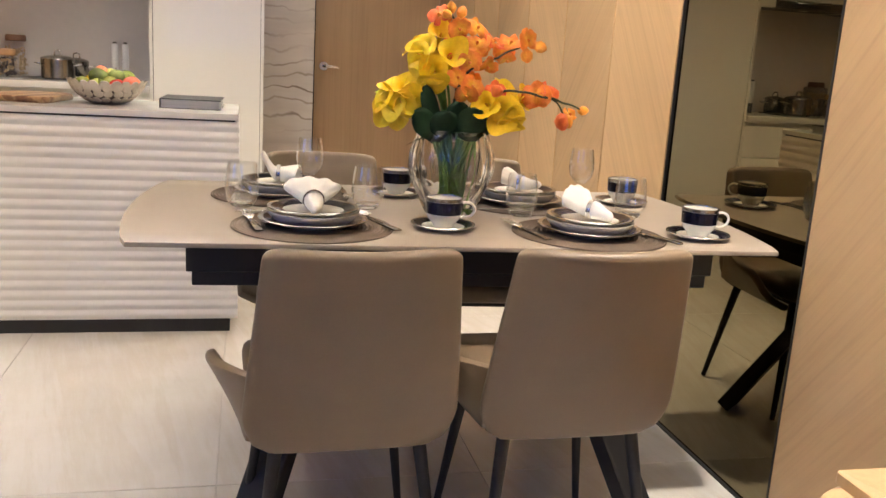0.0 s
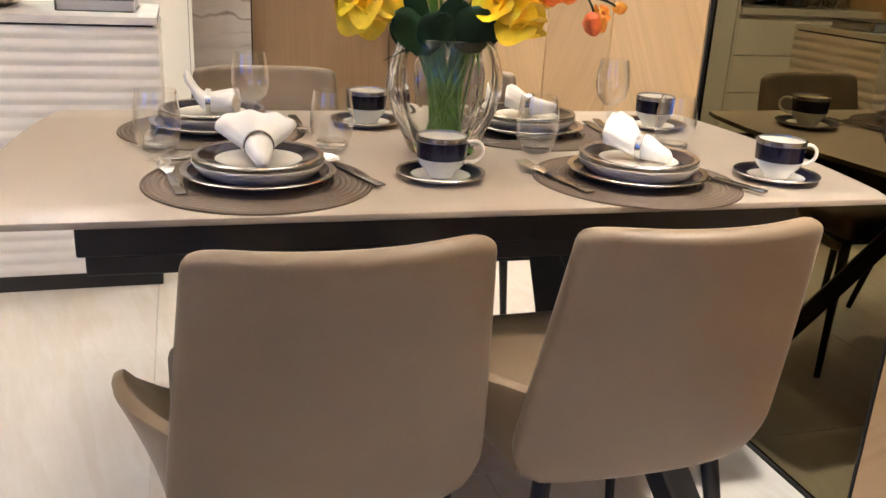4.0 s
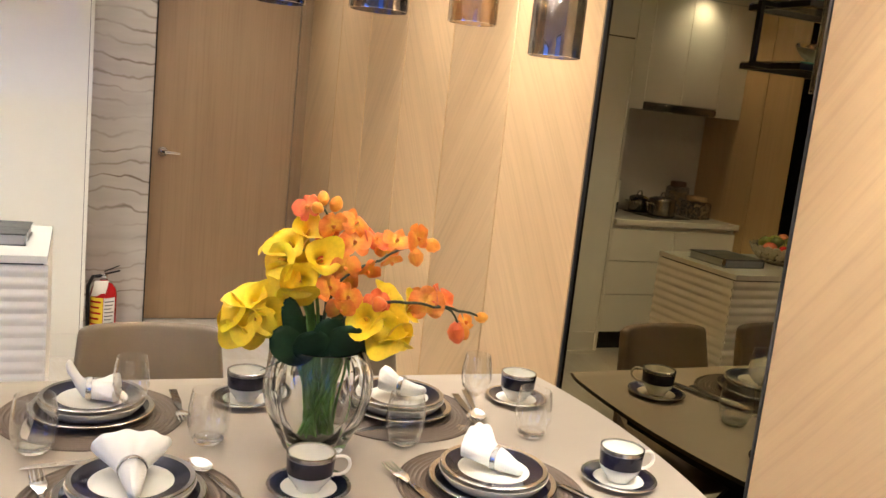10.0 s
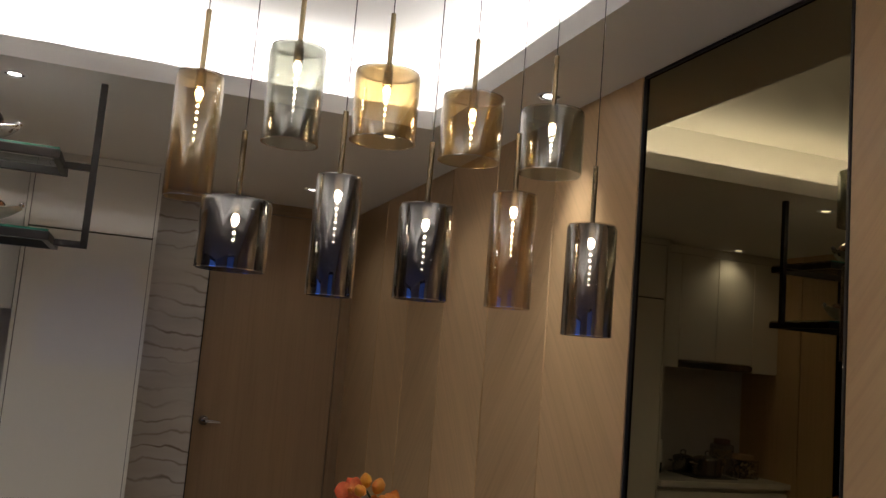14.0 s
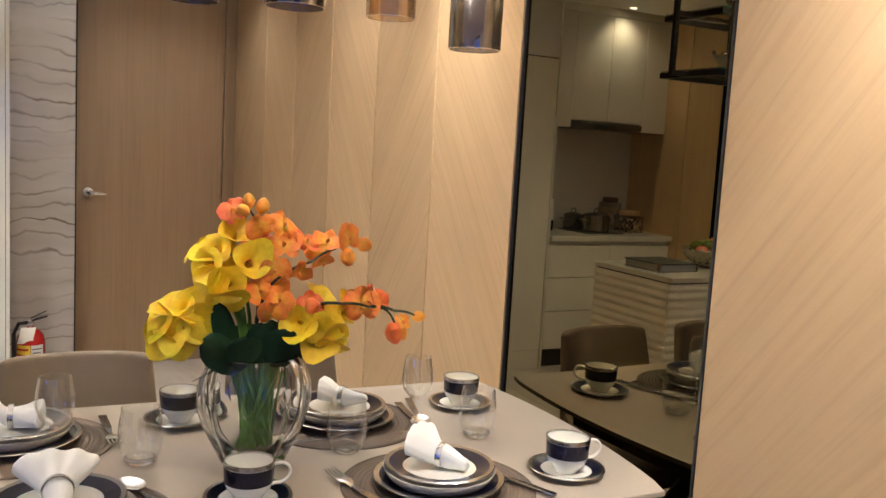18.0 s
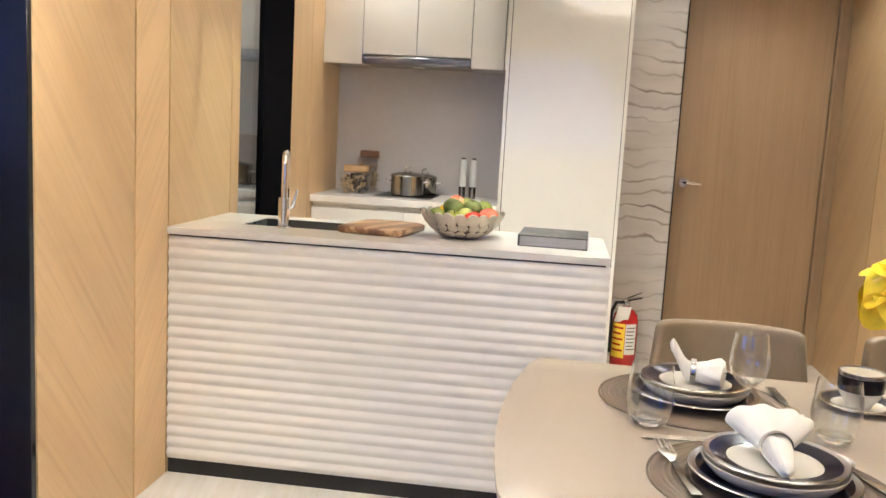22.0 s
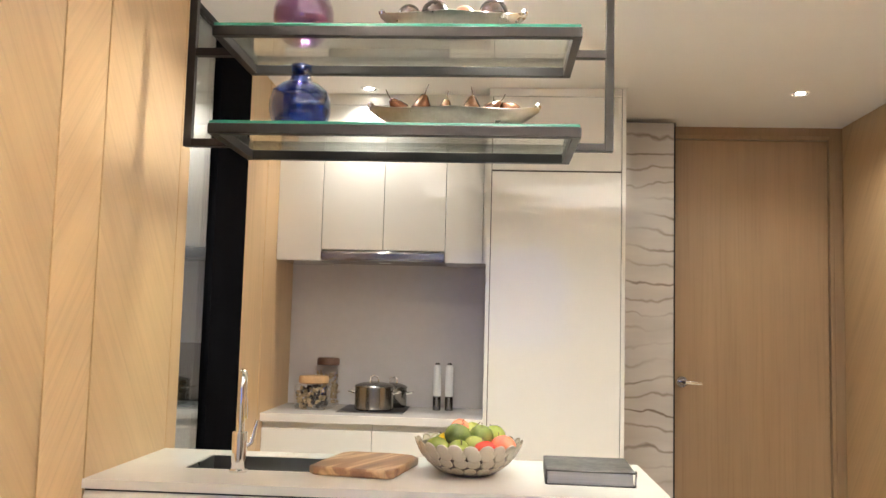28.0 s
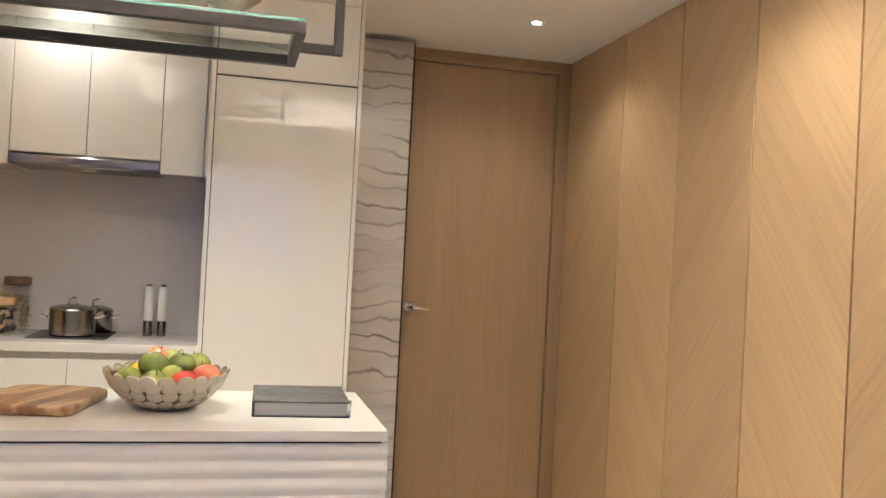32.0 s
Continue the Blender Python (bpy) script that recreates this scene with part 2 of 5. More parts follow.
OAK = (0.58, 0.398, 0.215)
# lighter and darker base tones put the satin sheen of each grain direction into colour
M_oak_up = veneer("oak_veneer_rising", scaled(OAK, 1.05), (38, 0, 0), contrast=0.14)
M_oak_down = veneer("oak_veneer_falling", scaled(OAK, 0.93), (-38, 0, 0), contrast=0.14)
M_oak_plain = veneer("oak_veneer_plain", OAK, (0, 0, 0))
M_door = veneer("door_veneer", (0.36, 0.24, 0.135), (0, 0, 0), 0.4, 0.14, 70)
M_white = surface("matt_white_paint", (0.88, 0.86, 0.82), 0.8, vary=0.02, scale=2, fine=120, relief=0.02)
M_floor = floor_stone("polished_cream_stone")
M_grout = surface("grout", (0.62, 0.58, 0.51), 0.9)
M_marble = wavy_marble("veined_white_marble")
M_lacquer = surface("glossy_white_lacquer", (0.84, 0.815, 0.745), 0.03, vary=0.012, scale=1.5, fine=30, coat=0.3)
M_quartz = surface("white_quartz", (0.77, 0.735, 0.67), 0.2, vary=0.012, scale=5, fine=160)
M_flute = surface("cream_fluted_stone", (0.87, 0.83, 0.755), 0.32, vary=0.012, scale=1.6, fine=30, stretch=(1.0, 1.0, 6.0))
M_splash = surface("pale_grey_splashback", (0.62, 0.58, 0.55), 0.2, vary=0.05, scale=2.0, fine=25)
M_black = surface("black_metal", (0.020, 0.018, 0.017), 0.55, 0.0, spec=0.3, vary=0.15, fine=200, relief=0.03)
M_matt_black = surface("matt_black_paint", (0.006, 0.006, 0.007), 0.9, spec=0.0, vary=0.1)
M_hob = surface("black_ceramic_glass", (0.008, 0.008, 0.009), 0.35, spec=0.12, vary=0.1)
M_gloss_black = surface("glossy_black_metal", (0.012, 0.012, 0.014), 0.14, 0.2, vary=0.1)
M_rod = surface("aged_brass_rod", (0.23, 0.175, 0.10), 0.3, 1.0, vary=0.1)
M_sink = surface("dark_sink_basin", (0.075, 0.073, 0.072), 0.3, 0.3, vary=0.08)
M_bronze = surface("dark_bronze_frame", (0.030, 0.025, 0.022), 0.4, 0.7, vary=0.12, fine=150)
M_leather = surface("taupe_leather", (0.152, 0.104, 0.059), 0.5, vary=0.10, scale=7, fine=260, relief=0.10, sheen=0.04)
M_tabletop = surface("taupe_glass_top", (0.325, 0.268, 0.205), 0.38, vary=0.015, scale=2, fine=30, spec=0.5)
M_steel = surface("brushed_steel", (0.33, 0.32, 0.30), 0.22, 1.0, vary=0.05, fine=120)
M_chrome = surface("chrome", (0.80, 0.79, 0.77), 0.06, 1.0, vary=0.02)
M_cutlery = surface("polished_cutlery_steel", (0.84, 0.82, 0.78), 0.25, 1.0, vary=0.03)
M_silver = surface("silver_trim", (0.54, 0.53, 0.51), 0.22, 1.0, vary=0.06)
M_china = surface("white_china", (0.85, 0.82, 0.72), 0.10, vary=0.01, coat=0.4)
M_navy = surface("cobalt_glaze", (0.004, 0.0045, 0.018), 0.14, vary=0.1, spec=0.4)
M_cloth = surface("white_linen", (0.86, 0.83, 0.75), 0.9, vary=0.03, fine=400, relief=0.15, sheen=0.2)
M_mat = surface("woven_taupe_mat", (0.098, 0.070, 0.049), 0.6, spec=0.2, vary=0.15, scale=30, fine=300, relief=0.35)
M_grey_wall = surface("grey_wall_fabric", (0.30, 0.29, 0.31), 0.9, vary=0.05, scale=1.5, fine=200, relief=0.1)
M_dark_wood = veneer("dark_red_wood_floor", (0.10, 0.032, 0.02), (90, 0, 0), 0.3, 0.3, 30)
M_clear = thin_glass("clear_glass", (0.99, 0.994, 0.992), 0.0, 1.0, 1.65)
M_window = thin_glass("window_glass", (0.80, 0.86, 0.88))
M_shelf_glass = thin_glass("green_edged_shelf_glass", (0.92, 0.955, 0.94))
M_smoke = thin_glass("smoked_lamp_glass", (0.575, 0.565, 0.56), 0.0, 0.9, 2.4)
M_smoke_light = thin_glass("pale_smoke_lamp_glass", (0.81, 0.82, 0.78), 0.0, 0.9, 2.0)
M_amber = thin_glass("amber_lamp_glass", (0.95, 0.86, 0.68), 0.0, 0.9, 2.0)
M_rose = thin_glass("rose_amber_lamp_glass", (0.90, 0.81, 0.67), 0.0, 0.9, 2.2)
M_bulb = lamp_skin("lit_bulb", (1.0, 0.80, 0.55), 260)
M_bead = lamp_skin("lit_bead", (1.0, 0.84, 0.62), 130)
M_gap = surface("dark_joint", (0.06, 0.038, 0.022), 0.8)
M_lens = lamp_skin("lit_downlight_lens", (1.0, 0.94, 0.86), 26)
M_baffle = surface("dark_grey_baffle", (0.10, 0.10, 0.105), 0.4, 0.3)
M_plastic_white = surface("white_plastic", (0.78, 0.78, 0.76), 0.4, vary=0.02)


def mirror_material():
    m, nt, b = shader("bronze_mirror")
    b.inputs["Base Color"].default_value = (0.205, 0.172, 0.100, 1)
    b.inputs["Metallic"].default_value = 1.0
    b.inputs["Roughness"].default_value = 0.012
    return m


M_mirror = mirror_material()

# ---- building helpers ----


def link_mesh(name, bm, material, smooth=40):
    me = bpy.data.meshes.new(name)
    bmesh.ops.recalc_face_normals(bm, faces=bm.faces)
    bm.to_mesh(me)
    bm.free()
    if smooth:
        me.shade_smooth()
        me.set_sharp_from_angle(angle=radians(smooth))
    if material:
        me.materials.append(material)
    return me


def part(name, bm, material, parent=None, label="", m=None, smooth=40):
    ob = new(name, link_mesh(name, bm, material, smooth))
    if parent:
        ob.parent = parent
    if m is not None:
        ob.matrix_basis = m
    if label:
        ob["label"] = label
    return ob


def piece(name, mesh, parent, m):
    ob = new(name, mesh)
    ob.parent = parent
    ob.matrix_basis = m
    return ob


def thing(name, m, label, category, group="", kind=""):
    ob = new(name)
    ob.empty_display_size = 0.05
    ob.matrix_basis = m
    return tagged(ob, label, category, group, kind)


def solid(name, bm, material, label, category, m=None, group="", kind=""):
    return tagged(part(name, bm, material, None, "", m), label, category, group, kind)


def box(x0, x1, y0, y1, z0, z1, bevel=0.0, seg=2, bm=None):
    bm2 = bmesh.new()
    bmesh.ops.create_cube(bm2, size=1.0, matrix=Matrix.LocRotScale(((x0 + x1) / 2, (y0 + y1) / 2, (z0 + z1) / 2), None, (x1 - x0, y1 - y0, z1 - z0)))
    if bevel:
        bmesh.ops.bevel(bm2, geom=bm2.edges[:], offset=bevel, segments=seg, affect="EDGES", profile=0.5)
    if bm is None:
        return bm2
    join(bm, bm2)
    return bm


def join(bm, other, m=None):
    """Adds the other bmesh, moved by m, and frees it."""
    if m is not None:
        other.transform(m)
    me = bpy.data.meshes.new("tmp")
    other.to_mesh(me)
    other.free()
    bm.from_mesh(me)
    bpy.data.meshes.remove(me)
    return bm


def lathe(profile, seg=32, lobes=0, depth=0.0, shape=None):
    """Turns a profile of (radius, height) about z. lobes and depth flute it."""
    bm = bmesh.new()
    rings = []
    for r, z in profile:
        if r < 1e-5:
            rings.append([bm.verts.new((0, 0, z))])
            continue
        ring = []
        for i in range(seg):
            a = 2 * math.pi * i / seg
            k = r * (1 + depth * math.cos(lobes * a)) if lobes else r
            if shape:
                k = shape(r, z, a)
            ring.append(bm.verts.new((k * math.cos(a), k * math.sin(a), z)))
        rings.append(ring)
    for p, q in zip(rings, rings[1:]):
        for i in range(seg):
            j = (i + 1) % seg
            if len(p) == 1 and len(q) == 1:
                break
            if len(p) == 1:
                bm.faces.new((p[0], q[i], q[j]))
            elif len(q) == 1:
                bm.faces.new((p[i], p[j], q[0]))
            else:
                bm.faces.new((p[i], p[j], q[j], q[i]))
    return bm


def tube(points, radii, seg=8, caps=True):
    """A round bar through points, with one radius or one for each point."""
    pts = [Vector(p) for p in points]
    rad = radii if isinstance(radii, (list, tuple)) else [radii] * len(pts)
    bm = bmesh.new()
    rings = []
    side = None
    for i, p in enumerate(pts):
        d = (pts[min(i + 1, len(pts) - 1)] - pts[max(i - 1, 0)]).normalized()
        if side is None:
            side = d.orthogonal().normalized()
        side = (side - d * side.dot(d)).normalized()
        up = d.cross(side)
        rings.append([bm.verts.new(p + rad[i] * (math.cos(2 * math.pi * k / seg) * side + math.sin(2 * math.pi * k / seg) * up)) for k in range(seg)])
    for p, q in zip(rings, rings[1:]):
        for k in range(seg):
            bm.faces.new((p[k], p[(k + 1) % seg], q[(k + 1) % seg], q[k]))
    if caps:
        bm.faces.new(rings[0][::-1])
        bm.faces.new(rings[-1])
    return bm


def bar(p, q, w, h, taper=1.0, bevel=0.003):
    """A flat bar from p to q, w wide and h deep, its end scaled by taper."""
    p, q = Vector(p), Vector(q)
    d = q - p
    bm = box(-w / 2, w / 2, -h / 2, h / 2, 0, d.length, bevel, 1)
    for v in bm.verts:
        k = 1 + (taper - 1) * v.co.z / d.length
        v.co.x *= k
        v.co.y *= k
    bm.transform(Matrix.Translation(p) @ d.to_track_quat("Z", "Y").to_matrix().to_4x4())
    return bm


def prism(outline, z0, z1, bevel=0.0, seg=2):
    """A flat outline of (x, y) raised from z0 to z1, with rounded rims."""
    bm = bmesh.new()
    low = [bm.verts.new((x, y, z0)) for x, y in outline]
    high = [bm.verts.new((x, y, z1)) for x, y in outline]
    n = len(outline)
    bm.faces.new(low[::-1])
    top = bm.faces.new(high)
    for i in range(n):
        bm.faces.new((low[i], low[(i + 1) % n], high[(i + 1) % n], high[i]))
    if bevel:
        rim = [e for e in bm.edges if abs(e.verts[0].co.z - e.verts[1].co.z) < 1e-6]
        bmesh.ops.bevel(bm, geom=rim, offset=bevel, segments=seg, affect="EDGES", profile=0.5)
    return bm


def sheet(nu, nv, place, close_u=False):
    """A grid of nu x nv points, place(u, v) for u and v from 0 to 1."""
    bm = bmesh.new()
    vs = [[bm.verts.new(place(i / (nu - (0 if close_u else 1)), j / (nv - 1))) for j in range(nv)] for i in range(nu)]
    for i in range(nu if close_u else nu - 1):
        for j in range(nv - 1):
            a, b = vs[i], vs[(i + 1) % nu]
            bm.faces.new((a[j], b[j], b[j + 1], a[j + 1]))
    return bm


def thick(bm, t):
    bmesh.ops.recalc_face_normals(bm, faces=bm.faces)
    bmesh.ops.solidify(bm, geom=bm.faces[:], thickness=t)
    return bm


def smooth01(x):
    x = max(0.0, min(1.0, x))
    return x * x * (3 - 2 * x)

# ---- structure ----


def structure(name, bm, material, label, category):
    return solid(name, bm, material, label, category, kind="structure")


structure("ground", box(-9, 7, -6, 11, -0.5, -0.18), M_grout, "plain concrete slab under the whole flat", "ground")
floor = structure("floor", box(XL - 0.17, XR + 0.15, YB, YD + 0.1, -0.18, FLOOR - 0.004), M_grout, "polished cream stone floor with thin joints", "floor")
dark_floor = structure("floor_dark_wood", box(-5.2, XL - 0.17, YB, 3.86, -0.18, FLOOR), M_dark_wood, "dark red-brown wooden floor of the adjoining room", "floor")
structure("floor_inner_room", box(-5.2, XL - 0.17, 3.96, YD + 0.1, -0.18, FLOOR), M_grey_wall, "grey floor of the room behind the glass", "floor")

# ceiling with the lit recess
bm = box(XL - 0.17, COVE_X0, YB, YD + 0.1, CEIL, CEIL + 0.05)
box(COVE_X1, XR + 0.15, YB, YD + 0.1, CEIL, CEIL + 0.05, bm=bm)
box(COVE_X0, COVE_X1, YB, COVE_Y0, CEIL, CEIL + 0.05, bm=bm)
box(COVE_X0, COVE_X1, COVE_Y1, YD + 0.1, CEIL, CEIL + 0.05, bm=bm)
W2 = 0.20
box(COVE_X0 - W2, COVE_X1 + W2, COVE_Y0 - W2, COVE_Y1 + W2, COVE, COVE + 0.05, bm=bm)
box(COVE_X0 - W2 - 0.05, COVE_X0 - W2, COVE_Y0 - W2, COVE_Y1 + W2, CEIL + 0.05, COVE + 0.05, bm=bm)
box(COVE_X1 + W2, COVE_X1 + W2 + 0.05, COVE_Y0 - W2, COVE_Y1 + W2, CEIL + 0.05, COVE + 0.05, bm=bm)
box(COVE_X0 - W2, COVE_X1 + W2, COVE_Y0 - W2 - 0.05, COVE_Y0 - W2, CEIL + 0.05, COVE + 0.05, bm=bm)
box(COVE_X0 - W2, COVE_X1 + W2, COVE_Y1 + W2, COVE_Y1 + W2 + 0.05, CEIL + 0.05, COVE + 0.05, bm=bm)
# upstand along the lip of the recess
for x0, x1, y0, y1 in ((COVE_X0 - 0.025, COVE_X0, COVE_Y0, COVE_Y1), (COVE_X1, COVE_X1 + 0.025, COVE_Y0, COVE_Y1),
                       (COVE_X0, COVE_X1, COVE_Y0 - 0.025, COVE_Y0), (COVE_X0, COVE_X1, COVE_Y1, COVE_Y1 + 0.025)):
    box(x0, x1, y0, y1, CEIL + 0.05, CEIL + 0.075, bm=bm)
structure("ceiling", bm, M_white, "white painted ceiling with a lit recess", "ceiling")
structure("ceiling_side_rooms", box(-5.2, XL - 0.17, YB, YD + 0.1, CEIL, CEIL + 0.05), M_white, "white ceiling of the adjoining rooms", "ceiling")

# right wall: core, veneer panels and the bronze mirror
wall_right = structure("wall_right", box(XR + 0.062, XR + 0.15, YB, YD + 0.1, FLOOR - 0.004, CEIL), M_gap, "wall clad in pale oak veneer panels", "wall")
SEAMS_R = [YD - 0.02, 6.285, 5.71, 5.145, 4.585, 4.035, 3.476]
MIR_Y0, MIR_Y1 = 2.64, 3.476
SEAMS_R2 = [2.64, 2.05, 1.46, 0.88, 0.31, -0.26, -0.83, YB + 0.02]


def wall_panel(parent, x, y0, y1, z0, z1, material, side):
    g = 0.004
    x0, x1 = (x, x + 0.06) if side > 0 else (x - 0.02, x)
    return part("panel", box(x0, x1, min(y0, y1) + g, max(y0, y1) - g, z0, z1, 0.0015, 1), material, parent)


for k, (a, b) in enumerate(list(zip(SEAMS_R, SEAMS_R[1:])) + list(zip(SEAMS_R2, SEAMS_R2[1:]))):
    wall_panel(wall_right, XR, a, b, FLOOR, CEIL - 0.002, (M_oak_down, M_oak_up)[k % 2], 1)
mirror = thing("wall_mirror", pose(XR, (MIR_Y0 + MIR_Y1) / 2, FLOOR), "tall bronze-tinted mirror let into the panelled wall", "mirror")
mh = (MIR_Y1 - MIR_Y0) / 2
MH = CEIL - FLOOR
part("glass", box(0.0103, 0.05, -mh + 0.008, mh - 0.008, 0.008, MH - 0.010), M_mirror, mirror)
for y0, y1, z0, z1 in ((-mh + 0.001, -mh + 0.0078, 0.0, MH - 0.002), (mh - 0.0078, mh - 0.001, 0.0, MH - 0.002), (-mh + 0.0078, mh - 0.0078, 0.0, 0.0078), (-mh + 0.0078, mh - 0.0078, MH - 0.0098, MH - 0.002)):
    part("frame", box(0.002, 0.058, y0, y1, z0, z1), M_black, mirror)

# left wall: panels up to the island, glass slot, black post, panels beside the kitchen
LW0, LW1, LG1, LP1 = 3.588, 5.0, 5.40, 5.82
wall_left = structure("wall_left", box(XL - 0.15, XL - 0.02, LW0 + 0.01, LW1, FLOOR, CEIL), M_gap, "wall clad in pale oak veneer panels", "wall")
for k, (a, b) in enumerate(((LW0 + 0.01, 4.16), (4.16, 4.41), (4.41, LW1))):
    wall_panel(wall_left, XL, a, b, FLOOR, CEIL - 0.002, (M_oak_down, M_oak_up)[k % 2], -1)
part("edge_strip", box(XL - 0.02, XL, LW1, LW1 + 0.09, FLOOR, CEIL - 0.002), M_oak_plain, wall_left)
structure("wall_end_cap", box(XL - 0.151, XL - 0.002, LW0 - 0.012, LW0 + 0.01, FLOOR, CEIL - 0.002, 0.002, 1), M_gloss_black, "glossy black metal end cap of the panelled wall", "wall trim")
post = structure("wall_post", box(XL - 0.03, XL, LG1, LP1, FLOOR, CEIL - 0.002), M_matt_black, "black post between the glass and the kitchen wall", "wall")
wall_kitchen_left = structure("wall_kitchen_left", box(XL - 0.15, XL - 0.02, LP1, YD + 0.1, FLOOR, CEIL), M_gap, "oak-clad wall beside the kitchen counter", "wall")
for a, b in ((LP1, 6.15), (6.15, 6.88)):
    wall_panel(wall_kitchen_left, XL, a, b, FLOOR, CEIL - 0.002, M_oak_plain, -1)
window_1 = thing("window_1", pose(XL - 0.022, (LW1 + 0.09 + LG1) / 2, 0), "tall clear glass slot looking into a grey room", "window", kind="structure")
hw = (LG1 - LW1 - 0.09) / 2
part("pane", box(-0.006, 0.006, -hw, hw, 0.02, CEIL - 0.02), M_window, window_1)
part("window_frame", box(-0.02, 0.02, -hw, hw, 0.0, 0.02), M_black, window_1)
part("window_frame", box(-0.02, 0.02, -hw, hw, CEIL - 0.02, CEIL), M_black, window_1)

# grey wall of the adjoining room and the room behind the glass
structure("wall_grey", box(-5.2, XL - 0.17, 3.86, 3.96, FLOOR, CEIL), M_grey_wall, "plain grey wall of the adjoining room", "wall")
structure("baseboard", box(-5.2, XL - 0.17, 3.845, 3.859, FLOOR, 0.03), M_gloss_black, "dark baseboard along the grey wall", "baseboard")
structure("wall_far_left", box(-5.3, -5.2, YB, YD + 0.1, FLOOR, CEIL), M_grey_wall, "plain grey outer wall", "wall")
structure("wall_behind", box(-5.3, XR + 0.15, YB - 0.1, YB, FLOOR, CEIL + 0.4), M_white, "plain white wall behind the walk", "wall")
structure("wall_far_end", box(-5.3, XL - 0.15, YD + 0.1, YD + 0.2, FLOOR, CEIL), M_grey_wall, "grey end wall of the inner room", "wall")

window_2 = thing("window_2", pose(-5.19, 0.1, 0), "tall window with blue evening light outside", "window", kind="structure")
part("backdrop", box(0.0, 0.004, -1.3, 1.3, 0.9, 2.4), lamp_skin("blue_evening_glow", (0.10, 0.24, 0.85), 2.8), window_2, "blue evening sky")
for y in (-1.3, 0.0, 1.3):
    part("window_frame", box(0.0, 0.04, y - 0.03, y + 0.03, 0.87, 2.43), M_black, window_2)
for z in (0.87, 2.43):
    part("window_frame", box(0.0, 0.039, -1.27, 1.27, z - 0.03, z + 0.03), M_black, window_2)
window_3 = thing("window_3", pose(-0.3, YB + 0.001, 0), "wide window with blue evening light in the end wall", "window", kind="structure")
part("backdrop", box(-0.85, 0.85, 0.0, 0.004, 1.05, 2.42), lamp_skin("blue_dusk_glow", (0.10, 0.24, 0.85), 0.9), window_3, "blue evening sky")
for x in (-0.85, 0.85):
    part("window_frame", box(x - 0.03, x + 0.03, 0.0, 0.04, 1.02, 2.45), M_black, window_3)
for z in (1.02, 2.45):
    part("window_frame", box(-0.82, 0.82, 0.0, 0.039, z - 0.03, z + 0.03), M_black, window_3)
vanity = thing("vanity_unit", pose(-2.6, YD + 0.1, 0), "white vanity counter in the grey room behind the glass", "vanity")
part("counter", box(-0.8, 0.8, -0.5, 0, 0.76, 0.86, 0.004, 1), M_quartz, vanity)
part("cabinet", box(-0.78, 0.78, -0.46, 0, 0.3, 0.76, 0.003, 1), M_grey_wall, vanity)
led = tagged(part("led_strip", box(-2.462, -2.438, YD + 0.085, YD + 0.099, 1.21, 2.45), lamp_skin("warm_led_strip", (1.0, 0.78, 0.36), 2.5)), "vertical warm LED light strip on the grey wall", "light strip")
niche = tagged(part("wall_niche", box(-3.4, -1.8, YD + 0.06, YD + 0.1, 0.86, 1.2), M_gloss_black), "dark glossy panel above the vanity counter", "wall panel")

# kitchen end: core wall, door wall, marble column
structure("wall_kitchen_back", box(XL - 0.15, 0.113, KIT_BACK + 0.02, YD + 0.1, FLOOR, CEIL), M_white, "plain wall behind the kitchen cabinets", "wall")
structure("wall_door", box(1.41, XR + 0.02, YD, YD + 0.1, FLOOR, CEIL), M_door, "narrow oak jamb beside the door", "wall")
structure("wall_door_head", box(0.494, 1.41, YD, YD + 0.1, CEIL - 0.05, CEIL), M_door, "oak head above the door", "wall")
structure("wall_behind_door", box(0.14, XR + 0.15, YD + 0.1, YD + 0.2, FLOOR, CEIL), M_white, "plain wall behind the door", "wall")
structure("wall_marble", box(0.115, 0.488, 6.82, YD + 0.1, FLOOR, CEIL - 0.03, 0.002, 1), M_marble, "white marble column with wavy grey veins", "wall")
structure("trim", box(0.488, 0.494, 6.815, YD, FLOOR, CEIL - 0.03), M_black, "black metal edge trim of the marble column", "trim")
door_1 = thing("door_1", pose(0.50, YD, 0), "closed full-height oak veneer door with a lever handle", "door", kind="structure")
part("leaf", box(0.003, 0.895, 0.012, 0.06, FLOOR + 0.006, CEIL - 0.075, 0.002, 1), M_door, door_1)
part("frame", box(0.898, 0.92, -0.012, 0.09, FLOOR, CEIL - 0.05, 0.002, 1), M_door, door_1)
part("frame", box(0.0, 0.898, -0.012, 0.09, CEIL - 0.072, CEIL - 0.05, 0.002, 1), M_door, door_1)
rose = part("handle", tube([(0.075, 0.012, 1.06), (0.075, -0.010, 1.06)], 0.031, 24), M_chrome, door_1, "chrome lever handle")
part("lever", tube([(0.075, 0.0, 1.06), (0.075, -0.045, 1.06), (0.085, -0.053, 1.06), (0.13, -0.053, 1.058), (0.178, -0.050, 1.054)], [0.011, 0.011, 0.0125, 0.0105, 0.0065], 12), M_chrome, rose)

# ---- ceiling downlights ----


def downlight(x, y):
    t = thing("ceiling_downlight", pose(x, y, CEIL), "small round recessed ceiling downlight, lit, from a partly added set", "downlight", "ceiling downlights")
    part("ring", lathe([(0.036, -0.001), (0.037, -0.005), (0.043, -0.005), (0.046, 0.0)], 28), M_plastic_white, t)
    part("baffle", lathe([(0.0235, -0.0012), (0.036, -0.0016)], 28), M_baffle, t, "dark grey inner baffle")
    part("lens", lathe([(0.0, -0.002), (0.0235, -0.002)], 28), M_lens, t)


